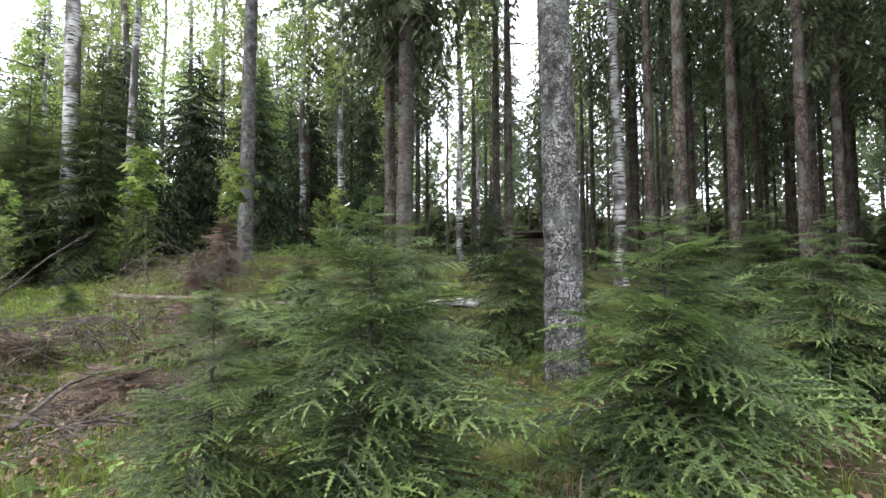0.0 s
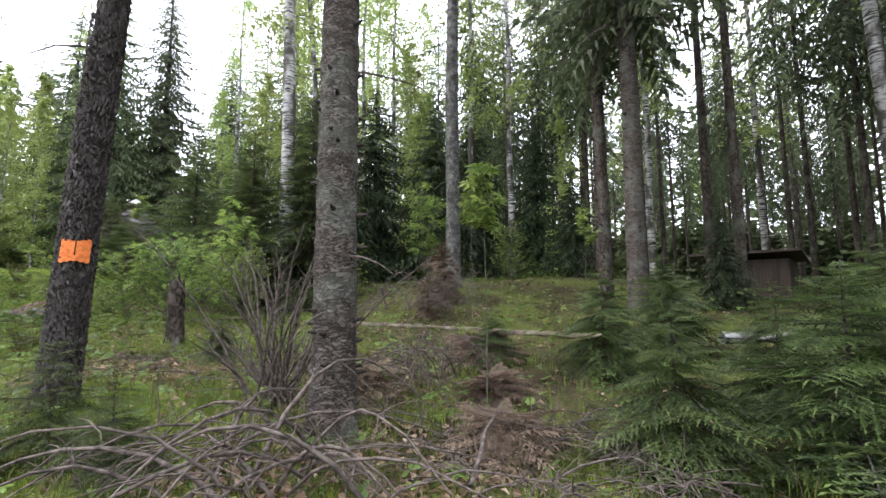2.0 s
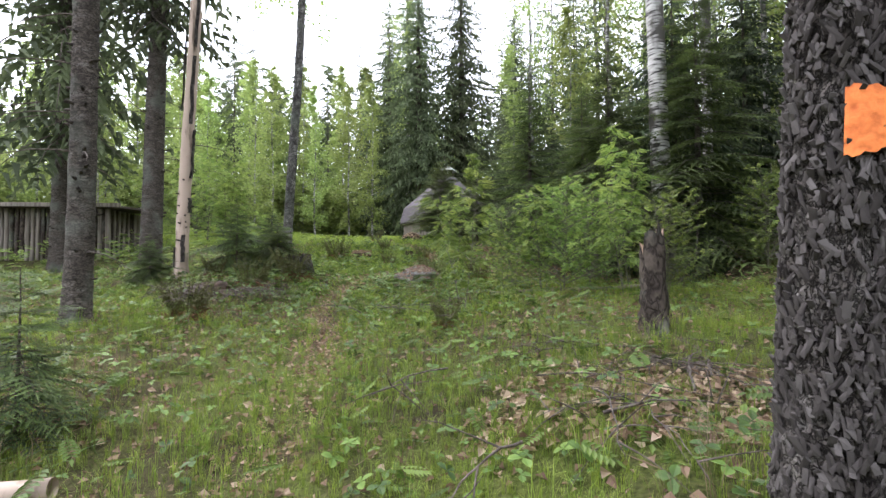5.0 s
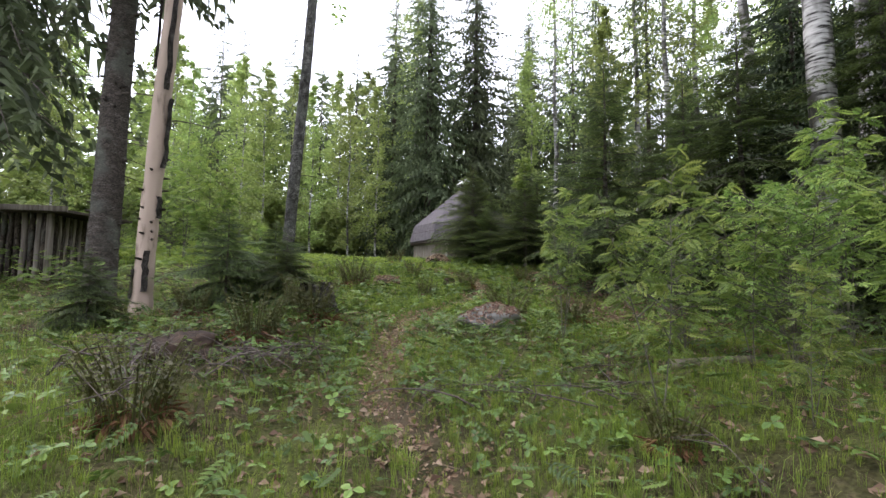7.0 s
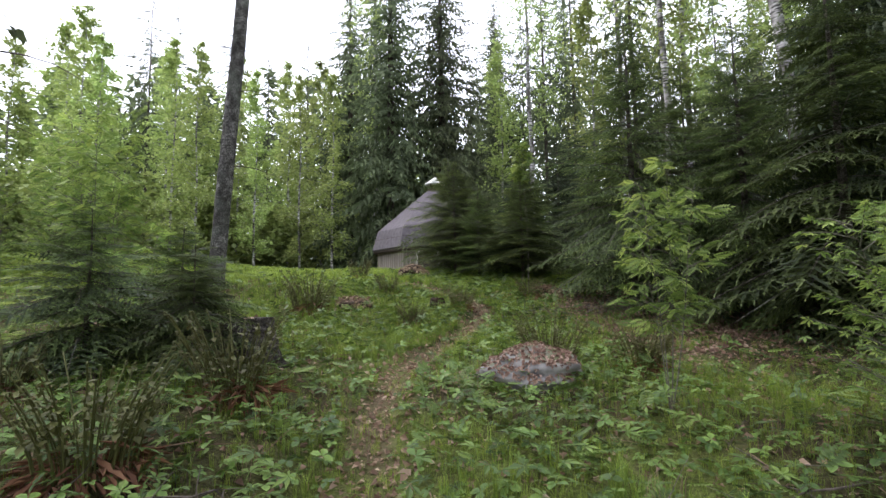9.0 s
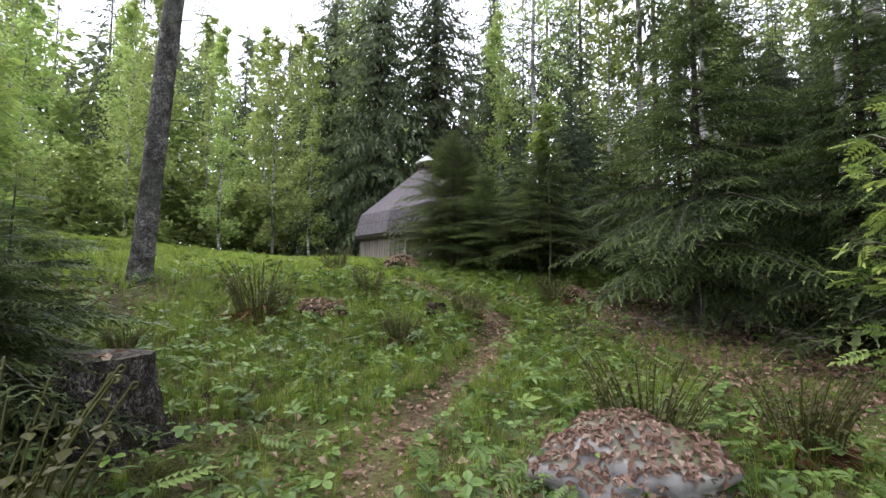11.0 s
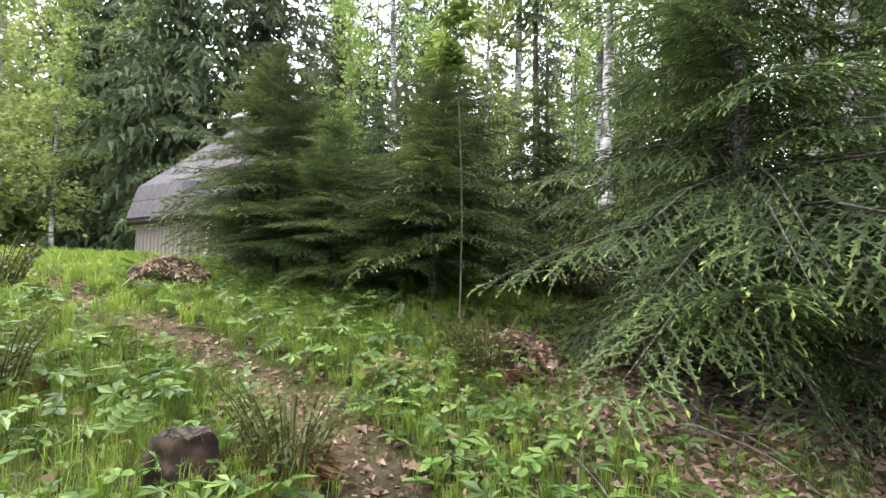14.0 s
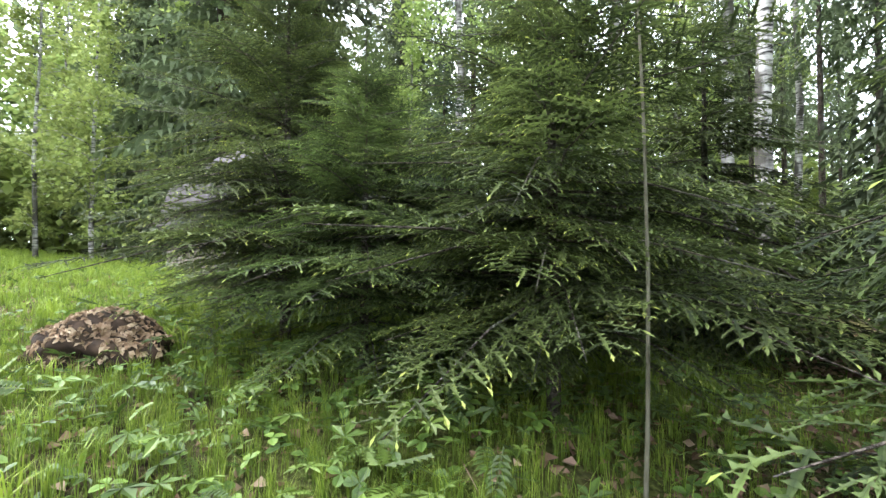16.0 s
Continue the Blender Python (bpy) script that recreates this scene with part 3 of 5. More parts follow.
for tree in [o for o in bpy.data.objects if o.name.startswith(("spruce", "bare_snag")) and not o.parent]:
    x, y = tree.location.x, tree.location.y
    dims = {3: (17, 0.16, 0.05, (0.0, 0.05)), -4: (18, 0.14, 0.07, (0.2, 0.1)), -6: (18, 0.23, 0.08, (0.35, 0.1)), -9: (18, 0.22, 0.08, (0.2, 0.1)), -5: (12, 0.125, 0.08, (0.55, -0.1)), 10: (20, 0.17, 0.06, (0.2, 0.2))}
    h, r0, r1, lean = dims[round(x)]
    knots(tree, h, r0, r1, lean, 26 if tree.name == "bare_snag" else 110, int(abs(x) * 10))
snag = next(o for o in bpy.data.objects if o.name.startswith("bare_snag"))
rs = np.random.RandomState(15)
for z0, L, a0 in [(0.3, 0.55, 5.3), (0.2, 0.4, 3.9), (1.3, 0.3, 5.9), (2.0, 1.0, 6.1), (3.1, 1.4, 5.5), (3.4, 1.6, 3.4), (4.7, 1.5, 5.6)]:
    zz, aa = np.meshgrid(np.linspace(z0, z0 + L, 9), np.linspace(a0 - 0.24, a0 + 0.24, 5), indexing="ij")
    aa = aa + rs.normal(0, 0.08, (9, 1))
    t = zz / 12
    v = []
    for off in (0.03, 0.012):
        r = 0.125 - 0.045 * t ** 0.9 + off + rs.uniform(0, 0.012, zz.shape)
        v.append(np.stack([0.55 * t + np.cos(aa) * r, -0.1 * t + np.sin(aa) * r, zz], -1).reshape(-1, 3))
    i, j = np.meshgrid(np.arange(8), np.arange(4), indexing="ij")
    q = np.stack([i * 5 + j, i * 5 + j + 1, (i + 1) * 5 + j + 1, (i + 1) * 5 + j], -1).reshape(-1, 4)
    child("loose_bark", mesh_of("loose_bark", np.concatenate(v), np.concatenate([q, q[:, ::-1] + 45]), M_PLATE_BARK), snag, "dark loose strip of bark")
bark_plates(orange_tree, 16, 0.128, 0.06, (0.75, -0.2), 4800, 9)
patch = orange_tree.children[0]
rs = np.random.RandomState(4)


def paint_mark():
    """A thin skin of paint that lies on the bark, facing the trail."""
    z0, dz, n1, n2 = gz(1.28, 0.45), 0.19, 14, 26
    zz = np.linspace(1.61 - 0.085, 1.61 + 0.085, n1) - z0
    aa = np.linspace(radians(230), radians(310), n2)
    A, Z = np.meshgrid(aa, zz)
    edge = 0.008 * np.sin(A * 5) + 0.005 * np.sin(A * 23) + 0.004 * np.sin(A * 57)
    Z = Z + edge * ((Z - zz.mean()) / 0.095)
    t = Z / 16
    R = 0.128 + (0.06 - 0.128) * t ** 0.9 + 0.026 + 0.003 * rs.rand(*Z.shape)
    v = np.stack([0.75 * t + 0.03 * np.sin(0.9 * Z) * t ** 0.5 + R * np.cos(A), -0.2 * t + R * np.sin(A), Z], -1).reshape(-1, 3)
    i, j = np.meshgrid(np.arange(n1 - 1), np.arange(n2 - 1), indexing="ij")
    q = np.stack([i * n2 + j, i * n2 + j + 1, (i + 1) * n2 + j + 1, (i + 1) * n2 + j], -1).reshape(-1, 4)
    keep = ~((np.arange(len(q)) % (n2 - 1) == 12) & (np.arange(len(q)) // (n2 - 1) > 3))
    return mesh_of("paint_mark", v, q[keep], M_ORANGE, smooth=True)


child("paint_mark", paint_mark(), orange_tree, "bright orange paint patch on bark")

# ---- leafy crowns for birches and saplings ----
LEAF = (np.array([[0, 0, 0], [0.5, 0.38, 0.06], [1, 0, -0.1], [0.5, -0.38, 0.06]]), np.array([[0, 1, 2], [0, 2, 3]]), np.array([0.4, 0.45, 0.5, 0.45]))


def rand_dirs(rs, n, flat=0.6):
    d = rs.normal(0, 1, (n, 3))
    d[:, 2] = d[:, 2] * flat - 0.25
    return d


def leafy_crown(rs, h, z0, width, n_branch, per, leaf_size, hang=0.5, rise=0.9, shape=0.6):
    pl, sticks = [], []
    for k in range(n_branch):
        u = (k + rs.rand()) / n_branch
        z = z0 + (h - z0) * u
        L = width * (1 - u) ** shape * min(1, 0.45 + u * 2.5) * rs.uniform(0.6, 1.15) + 0.15
        a = rs.rand() * 6.3
        el = rise * rs.uniform(0.5, 1.1)
        w = np.linspace(0, 1, 6)
        pts = np.stack([np.cos(a) * L * w * np.cos(el * (1 - 0.4 * w)), np.sin(a) * L * w * np.cos(el * (1 - 0.4 * w)), z + L * (np.sin(el) * w - hang * w ** 2.4)], 1)
        sticks.append(tube(pts, 0.012 * (0.6 + L / 3) * (1 - 0.85 * w), 4))
        m = rs.uniform(0.15, 1.05, per)
        c = np.stack([np.interp(m, w, pts[:, q]) for q in range(3)], 1)
        off = rs.normal(0, 1, (per, 3)) * np.array([0.13, 0.13, 0.16]) * (0.35 + 0.3 * L)
        off[:, 2] -= hang * 0.25 * rs.rand(per) * L
        pl.append(c + off)
    pl = np.concatenate(pl)
    n = len(pl)
    # Sunlight put into the leaf tone: lighter towards the crown top.
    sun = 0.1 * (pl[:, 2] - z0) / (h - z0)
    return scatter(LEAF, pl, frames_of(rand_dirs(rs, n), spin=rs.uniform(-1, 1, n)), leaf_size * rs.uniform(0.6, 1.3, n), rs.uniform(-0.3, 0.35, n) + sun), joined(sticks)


def make_leafy(name, seed, h, z0, width, nb, per, size, r0, label, leaf, bark, trunk=True, **kw):
    rs = np.random.RandomState(seed)
    root = new(name)
    (v, f, t), (sv, sf, st) = leafy_crown(rs, h, z0, width, nb, per, size, **kw)
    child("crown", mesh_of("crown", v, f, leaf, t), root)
    z = np.linspace(-0.15, h, 8)
    pts = np.stack([0.04 * np.sin(z * 1.1 + seed), 0.04 * np.sin(z * 0.8), z], 1)
    pieces = [tube(pts, r0 * (1 - 0.88 * np.linspace(0, 1, 8)), 8), (sv, sf, st)]
    wv, wf, wt = joined(pieces)
    child("trunk", mesh_of("trunk", wv, wf, bark, smooth=True), root)
    return tagged(root, label, "tree")


for tree, lean in [(o, w) for o, w in BIRCHES]:
    rs = np.random.RandomState(int(abs(tree.location.x) * 100))
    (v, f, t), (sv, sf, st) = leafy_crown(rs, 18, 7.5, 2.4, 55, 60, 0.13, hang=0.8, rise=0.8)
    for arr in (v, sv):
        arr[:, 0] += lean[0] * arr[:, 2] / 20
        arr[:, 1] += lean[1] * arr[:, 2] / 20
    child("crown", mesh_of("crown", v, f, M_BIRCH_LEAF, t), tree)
    tagged(child("bough_layer", mesh_of("bough_layer", sv, sf, M_FAR_BARK, smooth=True), tree), kind="stuff")

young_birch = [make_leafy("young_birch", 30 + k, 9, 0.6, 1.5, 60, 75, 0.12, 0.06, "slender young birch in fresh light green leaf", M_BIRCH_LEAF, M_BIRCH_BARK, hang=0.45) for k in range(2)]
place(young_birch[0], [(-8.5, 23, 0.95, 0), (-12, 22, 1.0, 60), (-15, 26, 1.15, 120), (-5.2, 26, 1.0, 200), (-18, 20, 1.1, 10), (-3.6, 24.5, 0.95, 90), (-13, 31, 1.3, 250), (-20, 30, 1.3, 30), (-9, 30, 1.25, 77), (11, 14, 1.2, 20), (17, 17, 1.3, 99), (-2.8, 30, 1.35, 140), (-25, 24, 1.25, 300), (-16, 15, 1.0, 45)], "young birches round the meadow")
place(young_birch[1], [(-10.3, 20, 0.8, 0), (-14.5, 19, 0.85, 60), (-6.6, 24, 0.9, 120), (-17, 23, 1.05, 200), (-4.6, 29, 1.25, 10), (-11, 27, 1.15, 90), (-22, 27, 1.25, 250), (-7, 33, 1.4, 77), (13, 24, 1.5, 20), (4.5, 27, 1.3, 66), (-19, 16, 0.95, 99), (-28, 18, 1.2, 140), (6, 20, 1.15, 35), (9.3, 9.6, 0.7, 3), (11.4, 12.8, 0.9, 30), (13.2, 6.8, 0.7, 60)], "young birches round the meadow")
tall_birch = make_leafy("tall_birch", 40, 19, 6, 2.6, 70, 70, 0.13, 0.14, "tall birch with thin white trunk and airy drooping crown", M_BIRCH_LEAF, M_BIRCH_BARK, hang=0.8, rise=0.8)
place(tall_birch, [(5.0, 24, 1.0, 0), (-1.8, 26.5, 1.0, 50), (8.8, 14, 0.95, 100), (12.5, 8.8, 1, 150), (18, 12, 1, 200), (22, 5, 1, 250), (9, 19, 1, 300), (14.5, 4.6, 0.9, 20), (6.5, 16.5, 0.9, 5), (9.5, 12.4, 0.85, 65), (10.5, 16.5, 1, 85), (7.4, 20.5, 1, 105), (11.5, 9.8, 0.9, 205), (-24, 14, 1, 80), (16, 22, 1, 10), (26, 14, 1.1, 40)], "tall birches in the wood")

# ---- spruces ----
tall = [make_conifer(60 + k, 17, 2.1, HANG, 8.5 - 1.4 * k, 4, 0.5, 0.105, "tall spruce, bare trunk below and drooping dark crown", M_NEEDLE_HAZED, M_FAR_BARK, "tall_spruce", low=-0.4, rise=0.4) for k in range(3)]
full = make_conifer(70, 17, 3.0, HANG, 0.6, 7, 0.36, 0.24, "big old spruce with heavy hanging branches down to the ground", M_NEEDLE_HAZED, M_FAR_BARK, "old_spruce", low=-0.35, rise=0.35, taper=0.7)
place(full, [(-1.1, 25.5, 1.05, 0), (1.4, 26.5, 1.1, 120), (-3.1, 28.5, 0.95, 200), (5.2, 30.5, 1.0, 40)], "old spruces behind the hut")

rs = np.random.RandomState(77)
spots = [[], [], []]
tries = 0
while sum(map(len, spots)) < 175 and tries < 9000:
    tries += 1
    a, d = rs.uniform(-100, 140), 9 + 36 * rs.rand() ** 0.75
    x, y = 3 + d * math.sin(radians(a)), 1 + d * math.cos(radians(a))
    if x < 6.5 and y > -10 and not (y > 29) and not (x < -22):
        continue
    if x < 8 and y < 8 or (x < 5 and y < 32) or abs(x) > 60:
        continue
    if x < 12 and 6 < y < 19 or 14 < x < 19 and 1 < y < 7 or (x < 16 and -6 < y < 8 and x < 11.5):
        continue
    near = min([math.hypot(x - p[0], y - p[1]) for g in spots for p in g] or [9])
    if near < 1.5:
        continue
    spots[rs.randint(3)].append((round(x, 2), round(y, 2), round(rs.uniform(0.75, 1.2), 2), rs.randint(360)))
tries = 0
while tries < 1400 and sum(map(len, spots)) < 245:
    tries += 1
    x, y = rs.uniform(12, 34), rs.uniform(-16, 3)
    if 14 < x < 19 and y > 0 or min([math.hypot(x - p[0], y - p[1]) for g in spots for p in g]) < 1.5:
        continue
    spots[rs.randint(2)].append((round(x, 2), round(y, 2), round(rs.uniform(0.8, 1.2), 2), rs.randint(360)))
for k in range(3):
    place(tall[k], spots[k], "tall spruces of the wood")

young = make_conifer(81, 1.55, 1.15, NEAR, 0.12, 6, 0.13, 0.028, "bushy young spruce with fresh green shoots")
young2 = make_conifer(82, 1.35, 0.85, NEAR, 0.15, 5, 0.15, 0.022, "slim young spruce with a thin leader")
dead_top = make_conifer(86, 1.5, 0.8, MID, 0.1, 7, 0.10, 0.03, "dead brown spruce top stuck upright in the brushwood", M_DEADNEEDLE, M_TWIG, "dead_spruce", low=-0.5, rise=0.5)
place(dead_top, [(6.75, 3.9, 0.8, 0), (6.1, 3.4, 0.5, 80)], "dead spruce tops in the brushwood")
dead_bough = make_conifer(87, 0.42, 1.05, MID, 0.04, 9, 0.07, 0.015, "low heap of dead brown spruce boughs", M_DEADNEEDLE, M_TWIG, "brushwood_heap", low=0.0, rise=0.5, taper=0.6)
place(dead_bough, [(4.1, -1.5, 0.6, 0), (4.7, -0.6, 0.5, 100), (3.5, -0.3, 0.6, 200), (5.4, 0.6, 0.7, 20)], "heaps of dead spruce boughs")
place(young, [(4.65, -4.25, 0.98, 0), (6.1, -5.1, 0.98, 70), (5.6, -3.0, 0.9, 140)], "young spruces beside the trail")
place(young2, [(3.95, -4.15, 0.85, 0), (1.4, -0.5, 0.55, 120), (1.75, -0.9, 0.45, 180), (-2.3, 1.9, 0.75, 80), (0.95, -0.55, 0.4, 10)], "small spruces beside the trail")

young3 = make_conifer(83, 1.5, 1.1, MID, 0.12, 7, 0.13, 0.028, "bushy young spruce with fresh green shoots")
place(young3, [(7.0, -4.9, 0.8, 200), (6.5, -2.2, 0.8, 250), (8.2, -5.6, 1.0, 310), (5.4, -6.6, 0.8, 30), (4.9, -2.3, 0.7, 60), (6.2, -0.6, 0.75, 240), (7.6, -0.4, 0.85, 300), (8.0, -2.6, 1.05, 10), (2.55, 2.1, 0.35, 50), (-3.25, 8.9, 0.75, 130), (-4.1, 8.9, 1.0, 10), (-3.7, 9.8, 0.95, 200), (-5.1, 7.6, 0.6, 20), (7.4, -6.8, 1.0, 90), (9.2, -4.2, 1.1, 5), (5.4, 0.4, 0.45, 77), (9.0, 0.4, 0.7, 33), (10.6, -1.6, 1.0, 44), (11.2, -4.5, 1.1, 55), (4.2, 2.9, 0.3, 5)], "young spruces among the trunks")

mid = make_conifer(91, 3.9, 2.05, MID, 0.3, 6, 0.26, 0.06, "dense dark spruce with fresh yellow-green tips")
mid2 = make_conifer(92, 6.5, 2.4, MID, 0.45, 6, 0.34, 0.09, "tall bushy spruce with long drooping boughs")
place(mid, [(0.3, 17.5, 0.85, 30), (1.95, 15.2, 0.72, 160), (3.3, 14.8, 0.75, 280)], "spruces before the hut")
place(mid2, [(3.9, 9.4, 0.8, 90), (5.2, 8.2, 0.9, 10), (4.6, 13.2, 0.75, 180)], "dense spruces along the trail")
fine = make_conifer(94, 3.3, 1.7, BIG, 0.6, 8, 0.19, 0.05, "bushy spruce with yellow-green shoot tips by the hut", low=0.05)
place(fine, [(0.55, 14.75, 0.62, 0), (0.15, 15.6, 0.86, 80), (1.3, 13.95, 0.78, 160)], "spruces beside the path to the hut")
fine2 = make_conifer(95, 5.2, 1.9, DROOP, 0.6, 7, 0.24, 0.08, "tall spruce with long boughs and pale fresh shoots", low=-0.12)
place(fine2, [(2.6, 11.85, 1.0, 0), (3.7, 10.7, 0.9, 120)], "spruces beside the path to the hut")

bushy = make_conifer(93, 6.5, 2.3, HANG, 0.4, 8, 0.24, 0.09, "dark bushy spruce deep in the thicket", M_NEEDLE_SHADED, M_FAR_BARK, "bushy_spruce", low=-0.25)
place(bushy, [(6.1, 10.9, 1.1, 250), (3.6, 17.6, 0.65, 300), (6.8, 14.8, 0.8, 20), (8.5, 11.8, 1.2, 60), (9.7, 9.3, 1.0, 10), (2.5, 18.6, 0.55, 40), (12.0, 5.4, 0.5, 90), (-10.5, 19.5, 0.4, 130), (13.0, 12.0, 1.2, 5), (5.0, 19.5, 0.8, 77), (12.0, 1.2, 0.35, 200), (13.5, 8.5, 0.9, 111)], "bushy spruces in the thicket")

# ---- hut ----


def box_part(name, size, at, rz, material, parent, label="", rx=0, ry=0, bevel=0.004):
    bm = bmesh.new()
    bmesh.ops.create_cube(bm, size=1)
    bmesh.ops.scale(bm, vec=size, verts=bm.verts)
    bmesh.ops.bevel(bm, geom=bm.edges[:], offset=min(bevel, min(size) * 0.3), segments=1, affect="EDGES")
    me = bpy.data.meshes.new(name)
    bm.to_mesh(me)
    bm.free()
    me.materials.append(material)
    ob = child(name, me, parent, label)
    ob.matrix_basis = pose(*at, rx, ry, rz)
    return ob


def ring_mesh(name, rings, sides, turn, material, thick=0.03, smooth=False):
    """A many-sided shell with thickness from rings of (radius, height)."""
    vs, fs = [], []
    full_rings = list(rings) + [(max(r - thick, 0.01), z - thick) for r, z in rings[::-1]]
    for r, z in full_rings:
        for k in range(sides):
            a = turn + 2 * math.pi * k / sides
            vs.append((r * math.cos(a), r * math.sin(a), z))
    n = len(full_rings)
    for i in range(n):
        for k in range(sides):
            k2, i2 = (k + 1) % sides, (i + 1) % n
            fs.append((i * sides + k, i * sides + k2, i2 * sides + k2, i2 * sides + k))
    return mesh_of(name, vs, fs, material)


HX, HY, SIDES, TURN = 0.5, 22.3, 8, radians(188)
HZ = 2.2
hut = new("hut")
hut.location = (HX, HY, HZ)
hut.scale = (1, 1, 1.12)
tagged(hut, "octagonal board hut with a steep grey felt roof", "hut")
child("roof", ring_mesh("roof", [(2.42, 1.0), (2.22, 1.62), (0.34, 3.05)], SIDES, TURN, M_FELT, 0.04), hut, "dull grey roofing felt with a lap seam")
child("roof_seam", ring_mesh("roof_seam", [(2.318, 1.33), (2.321, 1.322)], SIDES, TURN, M_DARKBOARD, 0.005), hut)
child("eaves_board", ring_mesh("eaves_board", [(2.38, 0.99), (2.38, 0.92)], SIDES, TURN, M_DARKBOARD, 0.05), hut)
child("vent_collar", ring_mesh("vent_collar", [(0.3, 3.05), (0.3, 3.14)], SIDES, TURN, M_DARKBOARD, 0.06), hut)
for k in range(4):
    a = TURN + math.pi * k / 2 + 0.4
    box_part("vent_post", (0.04, 0.04, 0.24), (0.2 * math.cos(a), 0.2 * math.sin(a), 3.22), 0, M_DARKBOARD, hut)
child("vent_cap", ring_mesh("vent_cap", [(0.42, 3.30), (0.40, 3.33), (0.03, 3.56)], SIDES, TURN, M_TIN, 0.02), hut, "pale metal hat over the smoke vent")
RW = 2.22
for k in range(SIDES):
    a0, a1 = TURN + 2 * math.pi * k / SIDES, TURN + 2 * math.pi * (k + 1) / SIDES
    p0, p1 = np.array([math.cos(a0), math.sin(a0)]) * RW, np.array([math.cos(a1), math.sin(a1)]) * RW
    rz = math.degrees(math.atan2(*(p1 - p0)[::-1]))
    nb = 12
    for q in range(nb):
        c = p0 + (p1 - p0) * (q + 0.5) / nb
        box_part("wall_board", (np.linalg.norm(p1 - p0) / nb * 0.94, 0.025 + 0.012 * (q % 2), 1.5), (c[0], c[1], 0.22), rz, M_BOARD, hut)
    c = (p0 + p1) / 2 * 0.97
    box_part("wall_lining", (np.linalg.norm(p1 - p0) * 0.96, 0.02, 1.45), (c[0], c[1], 0.2), rz, M_DARKBOARD, hut)
# door frame with leaning legs on the wall towards the trail
k = 1
a0, a1 = TURN + 2 * math.pi * k / SIDES, TURN + 2 * math.pi * (k + 1) / SIDES
mid_a = (a0 + a1) / 2
rz = math.degrees(mid_a) + 90
c = np.array([math.cos(mid_a), math.sin(mid_a)]) * (RW * math.cos(math.pi / SIDES) + 0.06)
tdir = np.array([math.cos(mid_a + math.pi / 2), math.sin(mid_a + math.pi / 2)])
box_part("door_leaf", (0.66, 0.02, 0.95), (c[0] * 0.985, c[1] * 0.985, 0.35), rz, M_DARKBOARD, hut, "dark brown door boards")
box_part("door_lintel", (0.86, 0.05, 0.09), (c[0], c[1], 0.86), rz, M_WHITE, hut, "worn white door frame")
for s in (-1, 1):
    q = c + tdir * s * 0.40
    box_part("door_jamb", (0.06, 0.05, 0.95), (q[0], q[1], 0.36), rz, M_WHITE, hut, "worn white door frame", ry=-6 * s)

# ---- sheds ----


def slab_shed(name, x, y, rz, length, depth, height, roof_up, label, boards, pole):
    root = new(name)
    root.matrix_world = pose(x, y, gz(x, y) - 0.05, 0, 0, rz)
    r = np.random.RandomState(int(length * 10))
    for side, (n, ax) in enumerate(((int(length / boards), 0), (int(depth / boards), 1))):
        for k in range(n):
            u = (k + 0.5) * boards
            at = (-u, 0, height / 2) if ax == 0 else (0, u, height / 2)
            w = boards * r.uniform(0.72, 0.9)
            if pole:
                z = np.linspace(0, height, 5)
                pts = np.stack([at[0] + r.normal(0, 0.008, 5), at[1] + r.normal(0, 0.008, 5), z], 1)
                v, f, t = tube(pts, np.full(5, w / 2), 8)
                child("pole", mesh_of("pole", v, f, M_BOARD if r.rand() < 0.5 else M_FAR_BARK, smooth=True), root)
            else:
                box_part("board", (w, 0.025, height) if ax == 0 else (0.025, w, height), at, 0, M_BOARD if r.rand() < 0.25 else M_DARKBOARD, root)
    box_part("back_wall", (length, 0.03, height), (-length / 2, depth, height / 2), 0, M_DARKBOARD, root)
    box_part("far_wall", (0.03, depth, height), (-length, depth / 2, height / 2), 0, M_DARKBOARD, root)
    box_part("corner_post", (0.1, 0.1, height), (0.04, -0.04, height / 2), 0, M_BOARD, root, "pale corner post")
    box_part("roof", (length + 0.8, depth + 0.7, 0.06), (-length / 2 + 0.1, depth / 2, height + 0.1), 0, M_DARKBOARD, root, "dark mossy flat roof", roof_up)
    box_part("roof_edge", (length + 0.84, 0.04, 0.11), (-length / 2 + 0.1, -0.36, height + 0.07), 0, M_BOARD, root)
    return tagged(root, label, "shed")


slab_shed("pole_shed", -9.25, 12.3, 8, 5.0, 2.2, 1.45, 3, "low log-pole shed with a dark flat roof at the wood edge", 0.13, True)
slab_shed("board_shed", 15.5, 3.1, 108, 1.6, 1.3, 0.95, 4, "small weathered board shed with a flat roof in the dark wood", 0.14, False)

# ---- snags, stumps, logs, rocks ----


